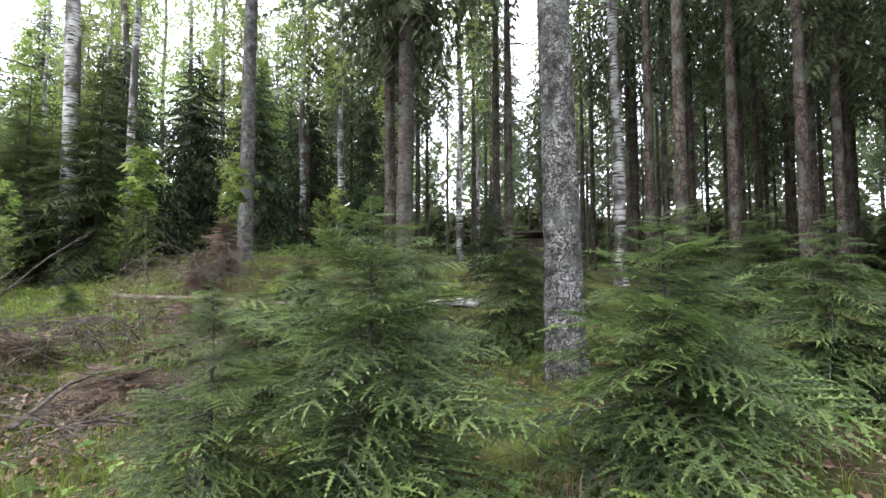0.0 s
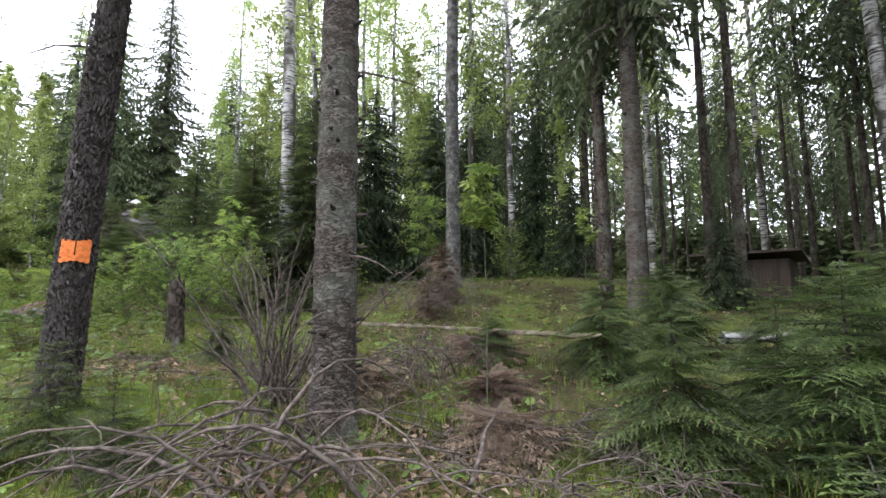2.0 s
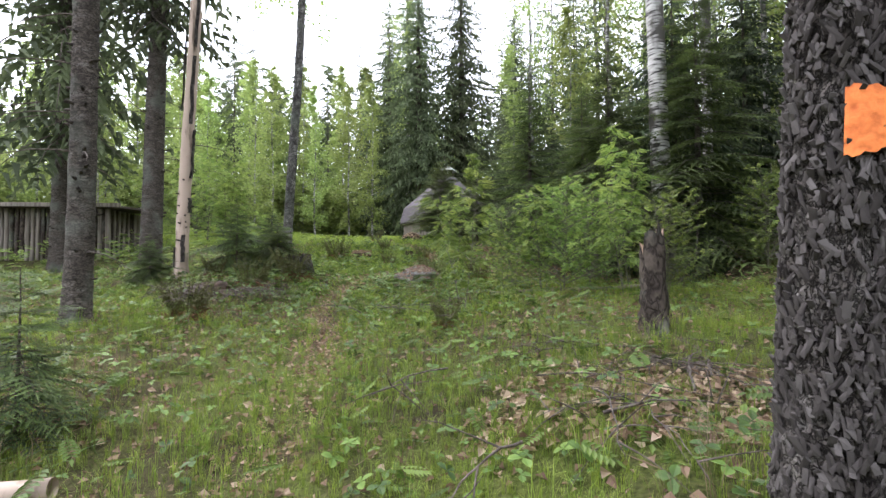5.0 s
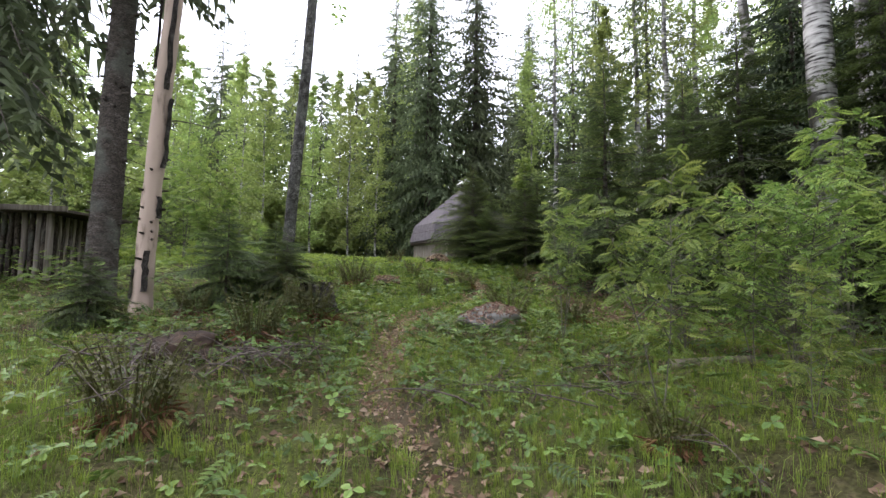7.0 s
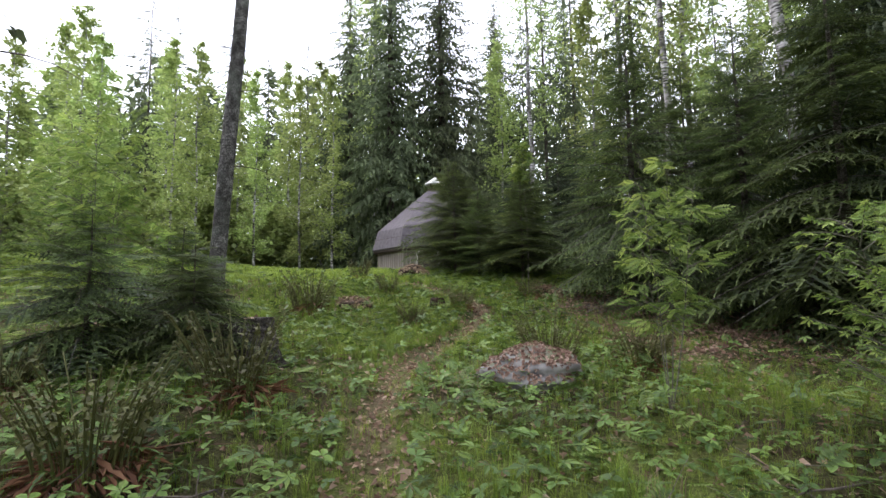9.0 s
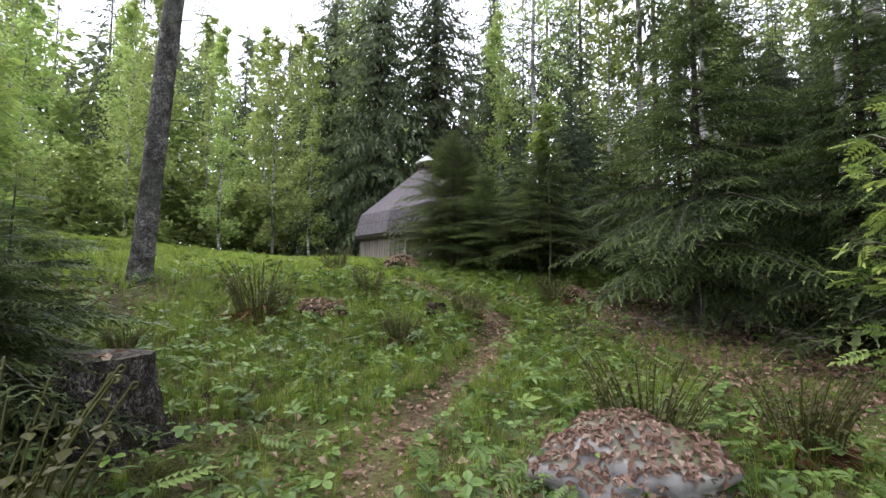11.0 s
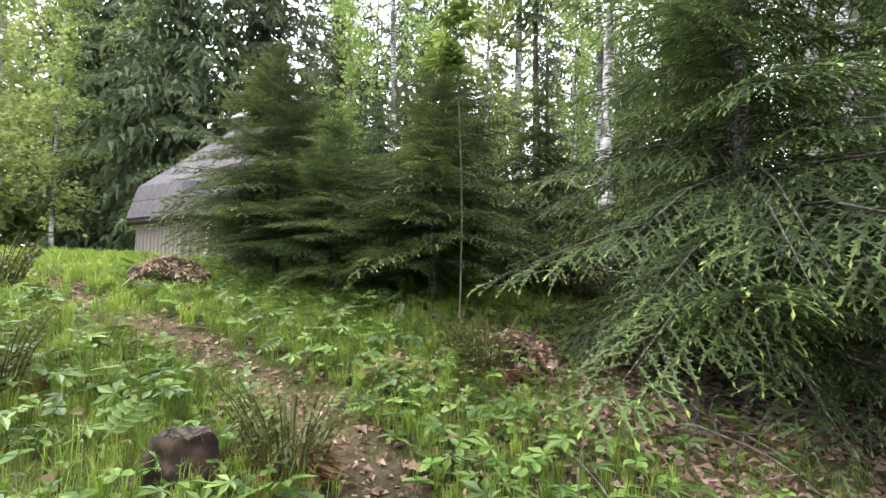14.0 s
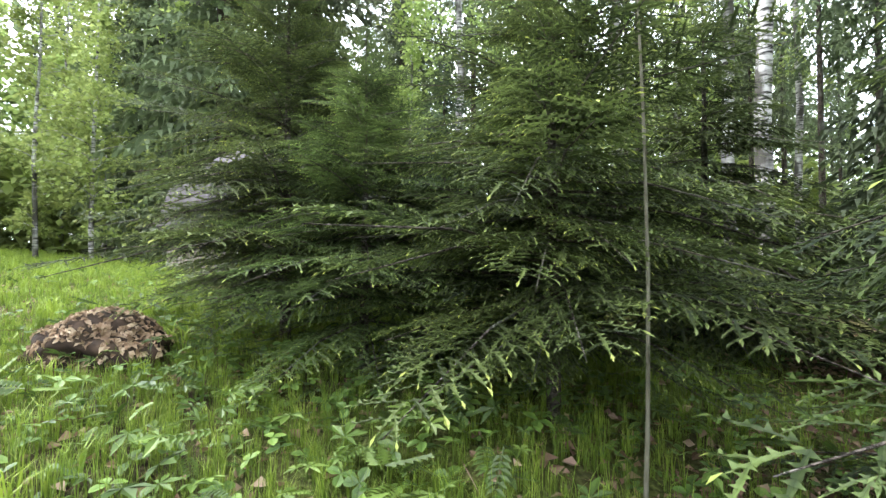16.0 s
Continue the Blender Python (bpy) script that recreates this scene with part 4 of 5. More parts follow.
def broken_stump(name, x, y, h, r, material, label, lean=(0, 0), seed=0, jag=0.35, category="stump"):
    rs = np.random.RandomState(seed)
    root = new(name)
    root.location = (x, y, gz(x, y))
    me = bark_trunk("trunk", h, r, r * 0.85, material, lean, seed, 26, 40, rough=0.02, flare=0.5, wiggle=0.01)
    co = np.empty(len(me.vertices) * 3, np.float32)
    me.vertices.foreach_get("co", co)
    co = co.reshape(40, 26, 3)
    top = jag * h * np.clip(rs.rand(26) + np.sin(np.linspace(0, 6.28, 26)) * 0.6, 0, 2) / 2
    for i in range(28, 40):
        co[i, :, 2] += top * (i - 27) / 12
    me.vertices.foreach_set("co", co.ravel())
    child("trunk", me, root)
    c = co[-1]
    cv = np.concatenate([c, [c.mean(0) - [0, 0, 0.04]]])
    cf = np.array([[k, (k + 1) % 26, 26] for k in range(26)])
    child("broken_top", mesh_of("broken_top", cv, cf, M_PALEWOOD if jag > 1 else M_FAR_BARK), root, "splintered pale wood" if jag > 1 else "dark weathered cut wood")
    return tagged(root, label, category)


broken_stump("broken_snag", 2.1, 3.35, 0.62, 0.12, M_FAR_BARK, "broken rotting birch snag with a pale splintered tip", seed=2, jag=1.1)
broken_stump("cut_stump", -2.88, 9.2, 0.46, 0.27, M_PLATE_BARK, "wide old tree stump, dark with dead leaves on it", seed=3, jag=0.05)
broken_stump("small_stump", -0.72, 12.1, 0.15, 0.11, M_SOIL, "small mossy stump in the grass", seed=4, jag=0.3)
broken_stump("rotten_stump", 1.32, 12.75, 0.1, 0.12, M_SOIL, "rotten stump covered with brown leaves", seed=5, jag=0.4)


def rock(name, x, y, size, seed, material, label, sink=0.3):
    rs = np.random.RandomState(seed)
    bm = bmesh.new()
    bmesh.ops.create_icosphere(bm, subdivisions=4, radius=1)
    o = Vector(rs.uniform(-9, 9, 3))
    for v in bm.verts:
        d = 1 + 0.4 * noise.noise(v.co * 1.1 + o) + 0.2 * noise.noise(v.co * 3.0 + o) + 0.07 * noise.noise(v.co * 9 + o)
        v.co = Vector((v.co.x * size[0] * d, v.co.y * size[1] * d, v.co.z * size[2] * d))
    me = bpy.data.meshes.new(name)
    bm.to_mesh(me)
    bm.free()
    me.polygons.foreach_set("use_smooth", [True] * len(me.polygons))
    me.materials.append(material)
    ob = new(name, me)
    ob.location = (x, y, gz(x, y) + size[2] * (0.5 - sink))
    return tagged(ob, label, "rock")


def rock_mat():
    """Grey stone, moss where it lies level."""
    m, n, l, b = mat("mossy_rock", 0.9, 0.2)
    a, p = noise_node(n, l, 7, 6), noise_node(n, l, 3, 4)
    r = ramp(n, [(0.35, (0.11, 0.105, 0.1)), (0.65, (0.30, 0.29, 0.27))])
    g = n.new("ShaderNodeNewGeometry")
    s = n.new("ShaderNodeSeparateXYZ")
    ad = n.new("ShaderNodeMath")
    ad.operation = "ADD"
    rr = ramp(n, [(0.62, (0, 0, 0)), (0.85, (1, 1, 1))])
    mo = n.new("ShaderNodeMix")
    mo.data_type = "RGBA"
    mo.inputs[7].default_value = (0.11, 0.115, 0.03, 1)
    l.new(a.outputs["Fac"], r.inputs[0])
    l.new(g.outputs["Normal"], s.inputs[0])
    hm = n.new("ShaderNodeMath")
    hm.operation, hm.inputs[1].default_value = "MULTIPLY", 0.5
    l.new(s.outputs["Z"], hm.inputs[0])
    l.new(hm.outputs[0], ad.inputs[0])
    pm = n.new("ShaderNodeMath")
    pm.operation, pm.inputs[1].default_value = "MULTIPLY", 0.6
    l.new(p.outputs["Fac"], pm.inputs[0])
    l.new(pm.outputs[0], ad.inputs[1])
    l.new(ad.outputs[0], rr.inputs[0])
    l.new(rr.outputs[0], mo.inputs[0])
    l.new(r.outputs[0], mo.inputs[6])
    l.new(mo.outputs[2], b.inputs["Base Color"])
    bump(n, l, b, a.outputs["Fac"], 0.02)
    return m


M_MOSSROCK = rock_mat()
rock("soil_hump", -3.45, 6.5, (0.4, 0.35, 0.14), 8, M_SOIL, "bare dark soil hump with roots and dry twigs")
boulder = rock("boulder", -0.27, 8.68, (0.46, 0.38, 0.2), 1, M_MOSSROCK, "grey boulder topped with moss and dead leaves beside the path", 0.2)
rock("mossy_stone", 0.45, 12.75, (0.24, 0.18, 0.08), 3, M_MOSS, "low mossy stone covered with dead leaves")
mound = rock("litter_mound", -0.85, 15.35, (0.32, 0.28, 0.19), 4, M_SOIL, "stone under a heap of pale dead leaves before the hut")
rock("mossy_stone", -2.05, 12.1, (0.28, 0.24, 0.10), 5, M_SOIL, "small mound covered with pale dead leaves")


def log(name, p0, p1, r, material, label, bow=0.0, seed=0):
    rs = np.random.RandomState(seed)
    u = np.linspace(0, 1, 16)
    pts = np.outer(1 - u, p0) + np.outer(u, p1)
    pts[:, 2] += bow * np.sin(np.pi * u)
    v, f, t = tube(pts + rs.normal(0, 0.006, (16, 3)), r * (1 - 0.35 * u), 12)
    return tagged(new(name, mesh_of(name, v, f, material, smooth=True)), label, "log")


def on(x, y, dz=0.0):
    return (x, y, gz(x, y) + dz)


log("fallen_log", on(4.9, 4.0, 0.02), on(7.9, 0.9, 0.02), 0.065, M_LOG, "fallen debarked trunk lying in the grass", 0.0, 1)
log("fallen_birch", on(8.0, -0.9, 0.25), on(10.5, -2.2, 0.2), 0.08, M_BIRCH_BARK, "fallen birch trunk among the young spruces", 0.0, 2)
log("fallen_log", on(0.9, 6.2, 0.06), on(3.6, 6.6, 0.08), 0.05, M_LOG, "thin fallen trunk in the undergrowth", 0.0, 3)
log("cut_log", on(-2.6, 1.0, 0.07), on(-1.55, 1.25, 0.07), 0.07, M_SNAG, "short piece of dead wood by the path", 0.0, 4)

# ---- fallen branches ----


def branch_pile(name, cx, cy, n, length, seed, label, spread=0.6, az=(0, 360), arch=0.5, r=0.012, fine=6):
    """Dead boughs that arch out of one spot, each a part with its side twigs."""
    rs = np.random.RandomState(seed)
    root = new(name)
    root.location = on(cx, cy)
    for k in range(n):
        a, L = radians(rs.uniform(*az)), length * rs.uniform(0.5, 1.1)
        ox, oy = rs.normal(0, spread, 2)
        u = np.linspace(0, 1, 9)
        hgt = arch * L * rs.uniform(0.3, 1.0)
        pts = np.stack([ox + np.cos(a) * L * u, oy + np.sin(a) * L * u, 0.05 + hgt * np.sin(np.pi * u ** 0.8) + 0.0 * u], 1)
        pts[:, :2] += rs.normal(0, 0.03, (9, 2)).cumsum(0) * 0.6
        pts[:, 2] = np.maximum(pts[:, 2], ground_z(cx + pts[:, 0], cy + pts[:, 1]) - gz(cx, cy) + 0.01)
        pieces = [tube(pts, r * rs.uniform(0.6, 1.5) * (1 - 0.8 * u), 6)]
        for q in range(fine):
            i = rs.randint(2, 8)
            d = rs.normal(0, 1, 3)
            d[2] = d[2] * 0.6 - 0.1
            d /= np.linalg.norm(d)
            w = np.linspace(0, 1, 4)[:, None]
            l2 = rs.uniform(0.15, 0.5)
            pp = pts[i] + d * l2 * w - np.array([0, 0, 0.15]) * l2 * w ** 2 + rs.normal(0, 0.01, (4, 3)) * w
            pieces.append(tube(pp, [0.0045, 0.003, 0.002, 0.001], 4))
        v, f, t = joined(pieces)
        child("branch", mesh_of("branch", v, f, M_TWIG, smooth=True), root)
    return tagged(root, label, "branches")


branch_pile("branch_pile", 2.55, -1.5, 34, 1.7, 1, "heap of dead grey-brown spruce boughs round the trunk", 0.35, (0, 360), 0.35, 0.011, 12)


def bare_bush(name, cx, cy, n, height, seed, label):
    """Bare stems that fan up from one root, each a part with its side twigs."""
    rs = np.random.RandomState(seed)
    root = new(name)
    root.location = on(cx, cy)
    for k in range(n):
        a, L, tilt = rs.rand() * 6.3, height * rs.uniform(0.5, 1.1), rs.uniform(0.08, 0.75)
        u = np.linspace(0, 1, 10)
        out = L * (math.sin(tilt) * u + 0.12 * u ** 2)
        pts = np.stack([rs.normal(0, 0.06) + np.cos(a) * out, rs.normal(0, 0.06) + np.sin(a) * out, -0.04 + L * math.cos(tilt) * u - 0.1 * L * u ** 3], 1)
        pts += rs.normal(0, 0.012, (10, 3)).cumsum(0) * 0.7
        pieces = [tube(pts, rs.uniform(0.008, 0.018) * (1 - 0.75 * u), 7)]
        for q in range(7):
            i = rs.randint(3, 9)
            d = (pts[i] - pts[i - 1]) / np.linalg.norm(pts[i] - pts[i - 1]) + rs.normal(0, 0.6, 3)
            d /= np.linalg.norm(d)
            w = np.linspace(0, 1, 4)[:, None]
            pieces.append(tube(pts[i] + d * rs.uniform(0.1, 0.4) * w + rs.normal(0, 0.008, (4, 3)) * w, [0.004, 0.003, 0.002, 0.001], 4))
        v, f, t = joined(pieces)
        child("branch", mesh_of("branch", v, f, M_TWIG, smooth=True), root)
    return tagged(root, label, "branches")


bare_bush("dead_bush", 2.76, -0.3, 34, 1.65, 2, "upright bare grey-brown stems of a dead bush beside the trunk")
branch_pile("branch_pile", 4.1, 0.4, 26, 1.3, 3, "brown heap of dead spruce twigs in the grass", 0.5, (0, 360), 0.35, 0.008, 14)
branch_pile("branch_pile", 6.3, 3.5, 34, 1.2, 4, "brown heap of dry twigs by the fallen trunk", 0.4, (0, 360), 0.6, 0.008, 14)
branch_pile("branch_pile", 4.4, -1.7, 34, 1.0, 9, "brown heap of dead spruce twigs between young spruces", 0.45, (0, 360), 0.2, 0.007, 14)
branch_pile("branch_pile", 1.6, 1.9, 34, 1.0, 5, "thin dry twigs lying on the ground", 0.6, (0, 360), 0.1, 0.006, 6)
branch_pile("branch_pile", 0.4, 6.0, 16, 1.2, 6, "thin dry twigs lying in the herbs", 0.7, (0, 360), 0.1, 0.006, 6)
branch_pile("branch_pile", -3.1, 6.0, 26, 0.8, 8, "brown heap of dead grass and twigs by the path", 0.4, (0, 360), 0.3, 0.006, 8)
branch_pile("branch_pile", 2.3, 11.6, 22, 0.9, 7, "dead brown twigs under the spruces", 0.6, (0, 360), 0.15, 0.006, 8)

# ---- shrubs with pinnate and lobed leaves ----
pin_v, pin_f, pin_t = [], [], []
for k in range(6):
    for s in (-1, 1):
        x = 0.2 + 0.13 * k
        L = 0.32 * (1 - 0.35 * abs(k - 2.5) / 3)
        n0 = len(pin_v)
        pin_v += [(x, 0, -0.1 * x), (x + 0.13, s * L * 0.5, -0.1 * x + 0.02), (x + 0.12, s * L, -0.1 * x - 0.05), (x - 0.02, s * L * 0.55, -0.1 * x)]
        pin_f += [(n0, n0 + 1, n0 + 2), (n0, n0 + 2, n0 + 3)]
        pin_t += [0.4, 0.5, 0.6, 0.45]
n0 = len(pin_v)
pin_v += [(0.95, 0, -0.1), (1.08, 0.07, -0.12), (1.25, 0, -0.2), (1.08, -0.07, -0.12), (0, 0.012, 0), (0, -0.012, 0), (0.96, 0, -0.1)]
pin_f += [(n0, n0 + 1, n0 + 2), (n0, n0 + 2, n0 + 3), (n0 + 4, n0 + 5, n0 + 6)]
pin_t += [0.5, 0.5, 0.6, 0.5, 0.4, 0.4, 0.4]
PINNATE = (np.array(pin_v), np.array(pin_f), np.array(pin_t))

lob_v, lob_f, lob_t = [(0.05, 0, 0), (0, 0.02, 0), (-0.8, 0, -0.5), (0, -0.02, 0)], [(1, 2, 3)], [0.35] * 4
for a, L in ((-1.9, 0.5), (-0.95, 0.8), (0, 1.0), (0.95, 0.8), (1.9, 0.5)):
    n0 = len(lob_v)
    for r, da, z in ((L * 0.55, -0.33, 0.03), (L, 0, -0.08), (L * 0.55, 0.33, 0.03)):
        lob_v.append((0.05 + r * math.cos(a + da), r * math.sin(a + da), z))
    lob_f += [(0, n0, n0 + 1), (0, n0 + 1, n0 + 2)]
    lob_t += [0.4, 0.6, 0.5]
LOBED = (np.array(lob_v), np.array(lob_f), np.array(lob_t))


her_v, her_f, her_t = [(0, 0.015, 0), (0, -0.015, 0), (-0.9, 0, -0.9)], [(0, 1, 2)], [0.3] * 3
for a in (-1.7, 0, 1.7):
    n0 = len(her_v)
    for r, w, z in ((0.0, 0, 0), (0.45, 0.34, 0.06), (0.8, 0.26, 0.0), (1.0, 0, -0.1), (0.8, -0.26, 0.0), (0.45, -0.34, 0.06), (0.5, 0, -0.03)):
        her_v.append((r * math.cos(a) - w * math.sin(a), r * math.sin(a) + w * math.cos(a), z))
    her_f += [(n0 + i, n0 + (i + 1) % 6, n0 + 6) for i in range(6)]
    her_t += [0.3, 0.5, 0.55, 0.6, 0.55, 0.5, 0.35]
HERB = (np.array(her_v), np.array(her_f), np.array(her_t))


def sapling(name, seed, h, width, stems, leaves, template, size, material, label, z0=0.25):
    rs = np.random.RandomState(seed)
    root = new(name)
    pl, di, sticks = [], [], []
    for s in range(stems):
        a = rs.rand() * 6.3
        lean, H = rs.uniform(0.05, 0.28) * (stems > 1), h * rs.uniform(0.7, 1.0)
        u = np.linspace(0, 1, 7)
        pts = np.stack([np.cos(a) * lean * H * u + 0.03 * np.sin(5 * u), np.sin(a) * lean * H * u, H * u - 0.08], 1)
        sticks.append(tube(pts, (0.003 + 0.002 * h) * (1 - 0.8 * u), 6))
        nb = int(leaves / stems / 6)
        for b_ in range(nb):
            w = z0 + (1 - z0) * (b_ + rs.rand()) / nb
            c = np.array([np.interp(w, u, pts[:, q]) for q in range(3)])
            a2 = rs.rand() * 6.3
            L = width * rs.uniform(0.4, 1) * (1.1 - w) ** 0.5 * 0.8
            e = c + np.array([np.cos(a2) * L, np.sin(a2) * L, L * rs.uniform(0.2, 0.7)])
            sticks.append(tube([c, (c + e) / 2 + [0, 0, 0.03], e], [0.006, 0.004, 0.002], 4))
            for q in range(6):
                f = 0.3 + 0.7 * (q + 1) / 6
                a3 = a2 + rs.uniform(-1.2, 1.2) + (1.0 if q % 2 else -1.0) * (q < 5)
                pl.append(c + (e - c) * f)
                di.append((math.cos(a3), math.sin(a3), rs.uniform(-0.8, 0.35)))
    n = len(pl)
    # Leaf tone also rises with height, as painted light from above.
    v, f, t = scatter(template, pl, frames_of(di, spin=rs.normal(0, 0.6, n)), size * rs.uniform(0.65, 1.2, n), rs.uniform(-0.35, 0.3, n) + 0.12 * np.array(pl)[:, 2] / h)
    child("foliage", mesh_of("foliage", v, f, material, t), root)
    sv, sf, st = joined(sticks)
    child("stem", mesh_of("stem", sv, sf, M_STEM, smooth=True), root)
    return tagged(root, label, "shrub")


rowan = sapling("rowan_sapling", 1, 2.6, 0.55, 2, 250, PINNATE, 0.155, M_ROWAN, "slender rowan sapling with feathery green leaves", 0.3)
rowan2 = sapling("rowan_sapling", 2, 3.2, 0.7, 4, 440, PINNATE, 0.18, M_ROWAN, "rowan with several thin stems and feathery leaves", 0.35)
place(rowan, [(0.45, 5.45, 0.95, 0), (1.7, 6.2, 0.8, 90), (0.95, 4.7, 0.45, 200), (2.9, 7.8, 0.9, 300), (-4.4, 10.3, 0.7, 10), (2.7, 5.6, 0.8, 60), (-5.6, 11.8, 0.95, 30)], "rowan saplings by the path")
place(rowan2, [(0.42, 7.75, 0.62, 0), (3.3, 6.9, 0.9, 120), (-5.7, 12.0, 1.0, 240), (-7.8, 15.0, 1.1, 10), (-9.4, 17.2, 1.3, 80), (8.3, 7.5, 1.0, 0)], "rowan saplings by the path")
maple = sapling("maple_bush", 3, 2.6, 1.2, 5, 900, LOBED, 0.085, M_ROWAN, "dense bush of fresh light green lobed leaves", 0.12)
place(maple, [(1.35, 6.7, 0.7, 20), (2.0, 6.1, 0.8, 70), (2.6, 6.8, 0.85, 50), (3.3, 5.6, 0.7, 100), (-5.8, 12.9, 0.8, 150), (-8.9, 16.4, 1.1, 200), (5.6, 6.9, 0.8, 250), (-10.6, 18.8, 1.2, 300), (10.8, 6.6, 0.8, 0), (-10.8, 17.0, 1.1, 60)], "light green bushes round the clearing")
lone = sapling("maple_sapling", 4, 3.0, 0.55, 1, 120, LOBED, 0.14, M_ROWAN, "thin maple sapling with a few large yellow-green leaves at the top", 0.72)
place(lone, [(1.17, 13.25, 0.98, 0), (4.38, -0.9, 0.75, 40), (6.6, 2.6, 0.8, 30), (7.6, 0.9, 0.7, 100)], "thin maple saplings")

# ---- ferns that unroll, on dead fronds ----


def fern_clump(seed, n, h, radius):
    rs = np.random.RandomState(seed)
    root = new("fern_clump")
    parts, heads = [], []
    for k in range(n):
        a, r0 = rs.rand() * 6.3, radius * rs.rand() ** 0.6
        H = h * rs.uniform(0.55, 1.1)
        u = np.linspace(0, 1, 6)
        pts = np.stack([np.cos(a) * (r0 + 0.35 * H * u ** 2), np.sin(a) * (r0 + 0.35 * H * u ** 2), H * u - 0.03], 1)
        curl = np.linspace(0, 5.5, 8)
        cr = 0.026 * np.exp(-curl / 4)
        top = pts[-1] + np.stack([np.cos(a) * cr * (1 - np.cos(curl)), np.sin(a) * cr * (1 - np.cos(curl)), cr * np.sin(curl)], 1)
        allp = np.concatenate([pts, top[1:]])
        parts.append(tube(allp, np.concatenate([0.0065 * (1 - 0.3 * u), np.linspace(0.006, 0.004, 7)]), 4))
        m = 8
        w = rs.uniform(0.45, 1.0, m)
        c = np.stack([np.interp(w, u, pts[:, q]) for q in range(3)], 1)
        d = rand_dirs(rs, m, 0.4)
        heads.append(scatter(LEAF, c, frames_of(d), rs.uniform(0.035, 0.07, m), rs.uniform(-0.2, 0.2, m)))
    v, f, t = joined(parts)
    tagged(child("shoot_cluster", mesh_of("shoot_cluster", v, f, M_FERN, np.full(len(v), 0.42), True), root), kind="stuff")
    v, f, t = joined(heads)
    tagged(child("leaflet_cluster", mesh_of("leaflet_cluster", v, f, M_FERN, t), root), kind="stuff")
    m = 260
    a = rs.rand(m) * 6.3
    rr = radius * 1.1 * rs.rand(m) ** 0.5
    pl = np.stack([np.cos(a) * rr, np.sin(a) * rr, 0.02 + 0.16 * rs.rand(m) * (1.2 - rr / radius / 1.2)], 1)
    d = np.stack([np.cos(a) + rs.normal(0, 0.5, m), np.sin(a) + rs.normal(0, 0.5, m), rs.uniform(-1.2, 0.3, m)], 1)
    stripe = (LEAF[0] * [1, 0.25, 1], LEAF[1], LEAF[2])
    v, f, t = scatter(stripe, pl, frames_of(d), rs.uniform(0.08, 0.24, m), rs.uniform(-0.3, 0.3, m))
    tagged(child("dead_frond_skirt", mesh_of("dead_frond_skirt", v, f, M_RUST, t), root, "rusty brown dead fronds"), kind="stuff")
    return tagged(root, "clump of unrolling fern shoots on rusty dead fronds", "fern")


fern = fern_clump(1, 60, 0.66, 0.26)
place(fern, [(-2.68, 8.15, 0.9, 0), (-2.72, 12.15, 0.95, 70), (-3.0, 7.0, 0.8, 140), (-1.5, 12.9, 0.55, 10), (-0.35, 12.0, 0.55, 50), (-2.1, 15.1, 0.7, 200), (1.0, 12.6, 0.6, 300), (0.0, 9.0, 0.8, 30), (-1.2, 11.3, 0.5, 60), (-3.0, 5.0, 0.75, 110), (0.9, 8.9, 0.7, 110), (-4.2, 8.2, 0.6, 20), (-3.6, 11.1, 0.5, 90), (0.25, 4.9, 0.5, 0)], "fern clumps along the path")

# ---- low plants ----
rs = np.random.RandomState(21)


def spread_points(rs, n, keep, box=(-11, 12, -8, 22)):
    """Random points of the plan, denser near the trail, thinned by keep(x, y)."""
    got = []
    total = 0
    while total < n:
        x, y = rs.uniform(box[0], box[1], n * 2), rs.uniform(box[2], box[3], n * 2)
        d = off_trail(x, y)
        p = keep(x, y, d) * np.exp(-np.maximum(d - 2.5, 0) / 4.5)
        m = rs.rand(n * 2) < p
        got.append(np.stack([x[m], y[m]], 1))
        total += m.sum()
    return np.concatenate(got)[:n]


def lay(name, template, pts, size, material, label, tilt=0.25, lift=0.0, group="", spin=0.3):
    n = len(pts)
    a = rs.rand(n) * 6.3
    di = np.stack([np.cos(a), np.sin(a), rs.normal(0, tilt, n)], 1)
    z = ground_z(pts[:, 0], pts[:, 1]) + lift * (rs.rand(n) if lift else 0)
    v, f, t = scatter(template, np.column_stack([pts, z]), frames_of(di, spin=rs.normal(0, spin, n)), size(n), rs.uniform(-0.3, 0.35, n))
    return tagged(new(name, mesh_of(name, v, f, material, t)), label, "plants", group, "stuff")


def tuft_shape(rs, blades, width=0.012, lean=0.5):
    v, f, t = [], [], []
    for k in range(blades):
        a, h, b_ = rs.rand() * 6.3, rs.uniform(0.55, 1.0), rs.uniform(0.1, lean)
        ox, oy = rs.normal(0, 0.09, 2)
        c, s = math.cos(a), math.sin(a)
        px, py = -s * width / 2, c * width / 2
        n0 = len(v)
        v += [(ox - px, oy - py, -0.03), (ox + px, oy + py, -0.03), (ox + c * b_ * 0.3 + px * 0.8, oy + s * b_ * 0.3 + py * 0.8, h * 0.6), (ox + c * b_ * 0.3 - px * 0.8, oy + s * b_ * 0.3 - py * 0.8, h * 0.6), (ox + c * b_, oy + s * b_, h * (1 - 0.4 * b_))]
        f += [(n0, n0 + 1, n0 + 2), (n0, n0 + 2, n0 + 3), (n0 + 3, n0 + 2, n0 + 4)]
        # Shade between the blades put into the tone: dark root, light tip.
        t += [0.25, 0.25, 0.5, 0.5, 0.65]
    return np.array(v), np.array(f), np.array(t)


